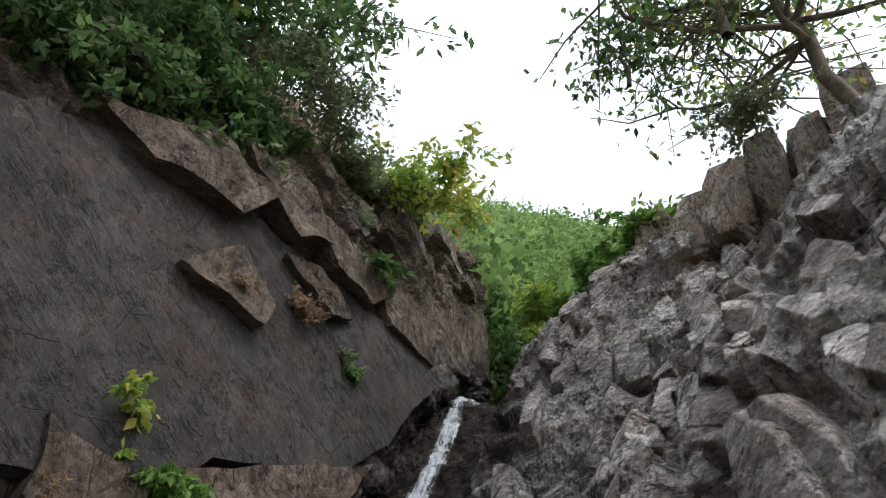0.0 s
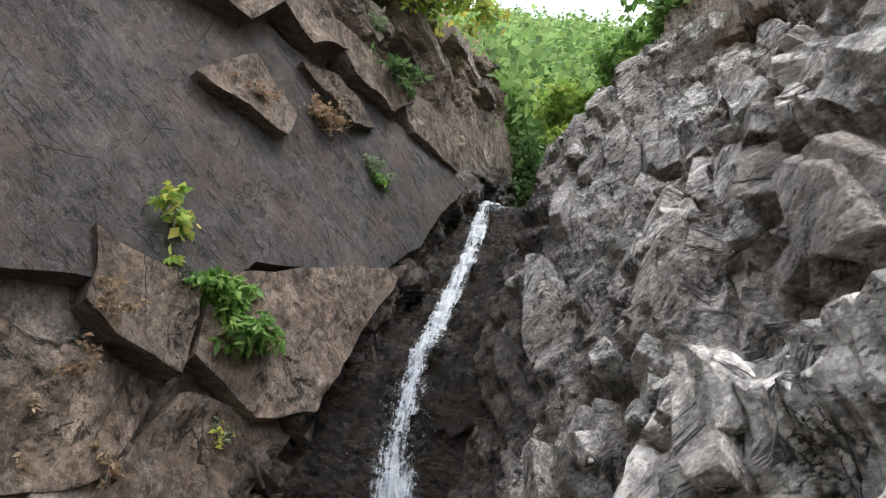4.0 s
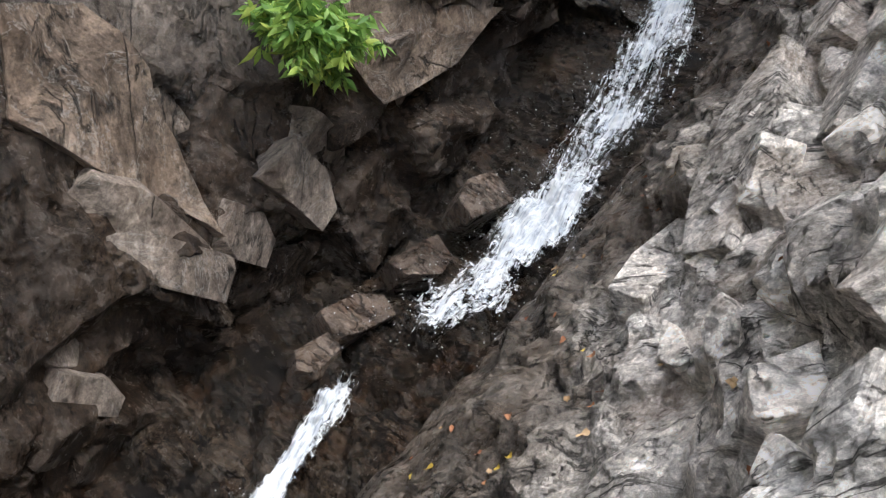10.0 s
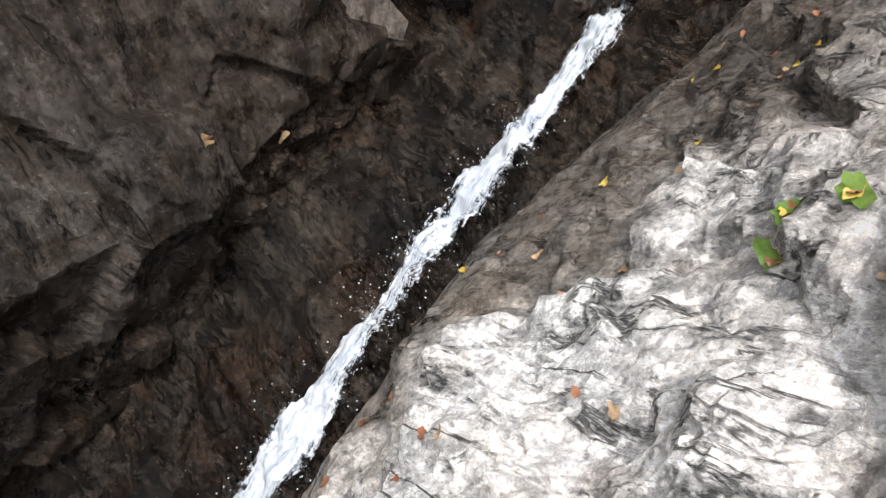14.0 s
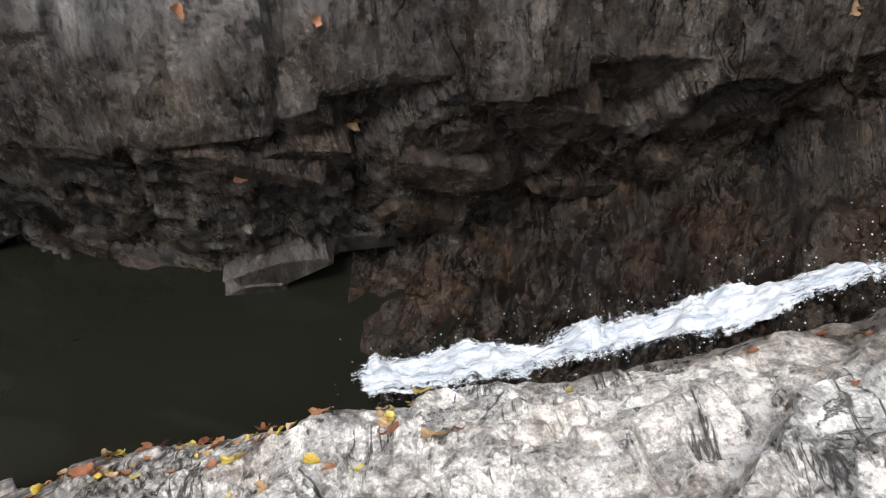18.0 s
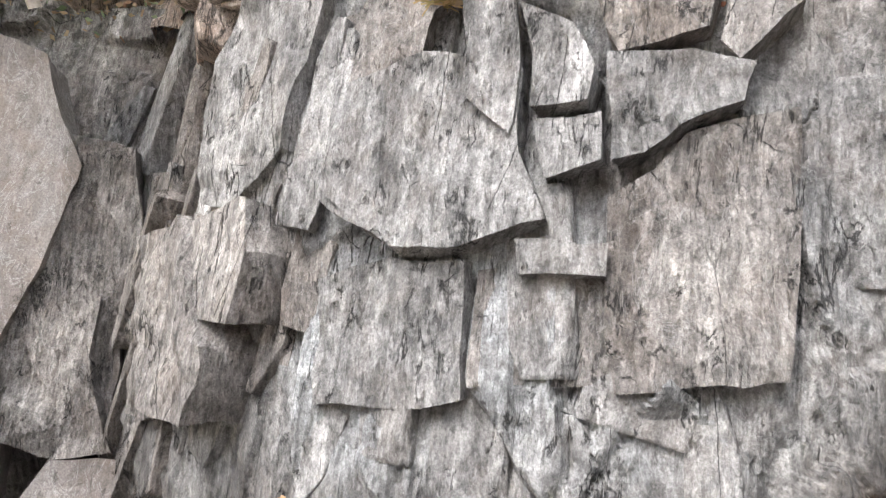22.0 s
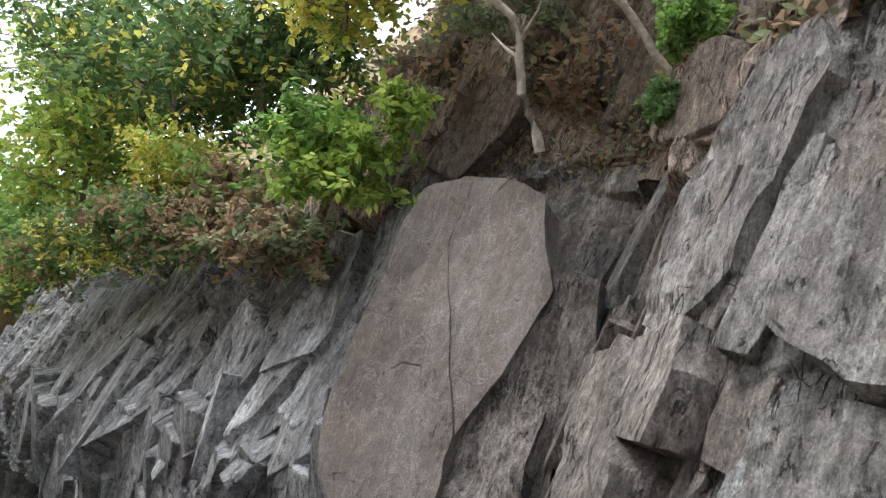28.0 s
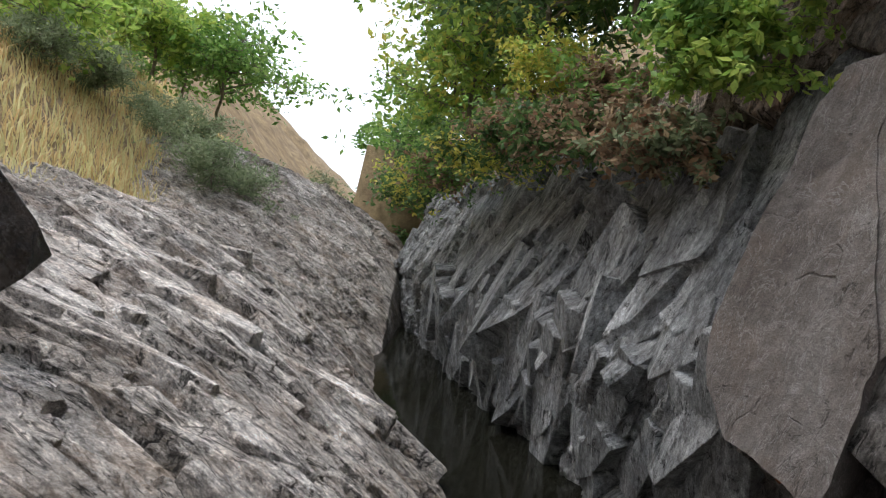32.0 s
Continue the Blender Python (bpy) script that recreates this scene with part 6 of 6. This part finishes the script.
# ---- fallen leaves, straw, bare saplings ----
def lobed_leaf(seed, lobes, size, curl):
    """A dry leaf: lobed outline round a midrib, curled up at its rim."""
    g = random.Random(seed)
    rim = []
    count = 22
    for n in range(count):
        a = 2 * math.pi * n / count
        r = size * (0.4 + 0.07 * math.cos(lobes * a)) * (1 + 0.12 * g.uniform(-1, 1)) * (1.25 if abs(a - math.pi) > 2.4 else 1.0)
        rim.append((r * math.cos(a), r * math.sin(a) * 0.8, curl * size * (0.5 + 0.5 * math.sin(2 * a + seed)) * g.uniform(0.5, 1.3)))
    verts = [(0, 0, 0)] + [(x * 0.5, y * 0.5, z * 0.12) for x, y, z in rim] + rim
    faces = []
    for n in range(count):
        m = (n + 1) % count
        faces.append((0, 1 + n, 1 + m))
        faces.append((1 + n, 1 + count + n, 1 + count + m))
        faces.append((1 + n, 1 + count + m, 1 + m))
    return mesh_from("fallen_leaf", verts, faces, True)


def dry_material(name, a, b_col):
    m, t, b = material(name)
    info = t.nodes.new("ShaderNodeObjectInfo")
    col = ramp(t, info.outputs["Random"], [(0, a), (1, b_col)])
    col = mix(t, 0.6, col, ramp(t, noise_tex(t, coords(t), 60, 5), [(0.3, grey(0.5)), (0.7, grey(1.3))]), "MULTIPLY")
    t.links.new(col, b.inputs["Base Color"])
    b.inputs["Roughness"].default_value = 0.7
    return m


LEAF_TONES = [dry_material("leaf_rust", (0.22, 0.07, 0.03), (0.42, 0.2, 0.1)), dry_material("leaf_tan", (0.38, 0.24, 0.12), (0.55, 0.38, 0.22)),
              dry_material("leaf_gold", (0.5, 0.34, 0.05), (0.62, 0.5, 0.12)), dry_material("leaf_fresh", (0.1, 0.2, 0.03), (0.18, 0.28, 0.05))]
LEAF_WORDS = ["rust red", "tan brown", "golden yellow", "fresh green"]
leaf_kinds = []
for n, mat in enumerate(LEAF_TONES):
    for k in range(3):
        me = lobed_leaf(n * 7 + k, (3, 5, 2)[k], 0.12, 0.22)
        me.materials.append(mat)
        leaf_kinds.append((me, LEAF_WORDS[n]))


def drop_leaf(p, out_w, scale, kind, where):
    me, word = leaf_kinds[kind]
    ob = new("fallen_leaf", me)
    spin = Vector((rnd.uniform(-1, 1), rnd.uniform(-1, 1), rnd.uniform(-1, 1)))
    face = out_w + Vector([rnd.gauss(0, 0.25) for _ in range(3)])
    ob.matrix_world = Matrix.LocRotScale(p + out_w * 0.012, frame_of(spin, face).to_quaternion(), (scale, scale, scale))
    tagged(ob, f"{word} curled fallen leaf {where}", "leaf", "fallen leaves")


TONE_PICK = [0, 0, 1, 1, 1, 2, 3, 4, 4, 5, 6, 7, 8]
# drifts by the pool and single ones over the bank
for p, w, al, up in bank_spots(rng.uniform(-2.0, -0.3, 120), 0.1 + 0.4 * rng.uniform(size=120) ** 2):
    drop_leaf(p, w, rnd.uniform(0.3, 0.85), rnd.choice(TONE_PICK), "drifted on the pool's edge")
for p, w, al, up in bank_spots(rng.uniform(-1.6, 2.4, 70), rng.uniform(0.15, 1.7, 70)):
    drop_leaf(p, w, rnd.uniform(0.2, 0.5), rnd.choice(TONE_PICK), "lying on the pale rock")
for p, w, al, up in bank_spots(rng.uniform(2.2, 4.2, 40), rng.uniform(0.25, 1.1, 40)):
    drop_leaf(p, w, rnd.uniform(0.2, 0.45), rnd.choice(TONE_PICK), "lying on the wet rock")
# caught on the wall
for p, w, al, up in wall_spots(rng.uniform(5.0, 18.5, 70), rng.uniform(0.8, 1.95, 70)):
    drop_leaf(p, w, rnd.uniform(0.35, 0.85), rnd.choice(TONE_PICK), "caught on the rock wall")
# a green leaf fan and brown leaves heaped on the bank
for k in range(9):
    p, w, al, up = bank_spots(np.array([1.32 + 0.07 * math.sin(2.1 * k)]), np.array([1.27 + 0.09 * math.cos(2.1 * k)]))[0]
    drop_leaf(p, w, 0.75 if k < 3 else 0.45, 9 + k if k < 3 else (0, 4, 2, 7)[k % 4], "in a heap on the pale rock")


def straw_clump(name, at, wide, count, seed, label):
    """Tangled dry stalks piled on a ledge."""
    g = np.random.default_rng(seed)
    a = g.uniform(-0.9, 0.9, count) + (g.uniform(size=count) < 0.3) * g.uniform(-1, 1, count)
    c = np.stack([g.normal(0, 0.07, count), g.uniform(-0.5, 0.5, count) * wide, 0.09 * np.abs(g.normal(size=count))], 1)
    c[:, 2] = 0.6 * c[:, 2] + 0.06 * np.cos(c[:, 1] / wide * math.pi)
    d = np.stack([g.normal(0, 0.25, count), np.cos(a), np.sin(a) * 0.6], 1) * (g.uniform(0.05, 0.2, count) * wide)[:, None]
    bend = np.stack([0.2 * g.normal(size=count), 0 * a, 0.1 * g.normal(size=count)], 1) * wide * 0.3
    t = np.array([0.004, 0.0, 0.004])
    v = np.stack([c - d - t, c - d + t, c + bend + t, c + bend - t, c + d + t, c + d - t], 1).reshape(-1, 3)
    i = np.arange(count)[:, None] * 6
    f = np.concatenate([i + [[0, 1, 2, 3]], i + [[3, 2, 4, 5]]])
    me = mesh_from("stalks", v, f)
    thing = holder(name, at, label, "straw")
    part("straw_tangle", me, OLD_STRAW, thing)
    part("dead_foliage", leaves(np.stack([g.normal(0, 0.06, 40), g.uniform(-0.5, 0.5, 40) * wide, g.uniform(0, 0.1, 40)], 1), g, 0.09, 0.7, 0.0), BROWN_LEAF, thing)
    return thing


straw_clump("straw_clump", (-3.88, -0.95, 2.95), 0.72, 900, 3, "tangle of dry grass and leaves piled on a rock ledge")


def bare_sapling(points, radius, seed, label):
    g = np.random.default_rng(seed)
    at = np.array(points[0])
    line_p = [np.array(q) - at for q in points]
    k = np.linspace(0, len(line_p) - 1, 14)
    mid = np.stack([np.interp(k, range(len(line_p)), [q[n] for q in line_p]) for n in range(3)], 1) + g.normal(size=(14, 3)) * 0.015
    thing = holder("bare_sapling", tuple(at), label, "sapling", "bare saplings")
    part("trunk", tubes([[(q, radius * (1 - 0.55 * n / 13)) for n, q in enumerate(mid)]], 7), PALE_BARK, thing)
    for n in range(7):
        s0 = mid[5 + n % 8]
        e0 = s0 + g.normal(size=3) * np.array([0.15, 0.4, 0.15]) + np.array([0, 0, 0.35])
        part("limb", tubes([[(s0, radius * 0.4), ((s0 + e0) / 2 + g.normal(size=3) * 0.04, radius * 0.28), (e0, radius * 0.1)]]), PALE_BARK, thing)
    return thing


PALE_BARK, t_pb, b_pb = material("pale_bark")
t_pb.links.new(ramp(t_pb, noise_tex(t_pb, coords(t_pb), 18, 6), [(0.3, (0.2, 0.17, 0.14)), (0.7, (0.5, 0.45, 0.38))]), b_pb.inputs["Base Color"])
b_pb.inputs["Roughness"].default_value = 0.85
bare_sapling([(-4.10, -4.07, 3.27), (-3.87, -4.08, 3.73), (-3.76, -4.02, 4.15), (-3.30, -4.23, 4.68), (-2.89, -4.61, 4.86)], 0.045, 1, "pale bare sapling trunk leaning on the crag")
bare_sapling([(-4.50, -3.17, 3.67), (-4.17, -3.30, 4.20), (-3.88, -3.55, 4.59), (-3.71, -3.74, 4.74)], 0.035, 2, "pale bare sapling trunk leaning on the crag")
bare_sapling([(-4.04, 1.12, 3.87), (-3.71, 1.19, 4.51), (-3.32, 1.17, 5.10), (-2.99, 1.15, 5.50)], 0.03, 3, "thin bare sapling on the brink")
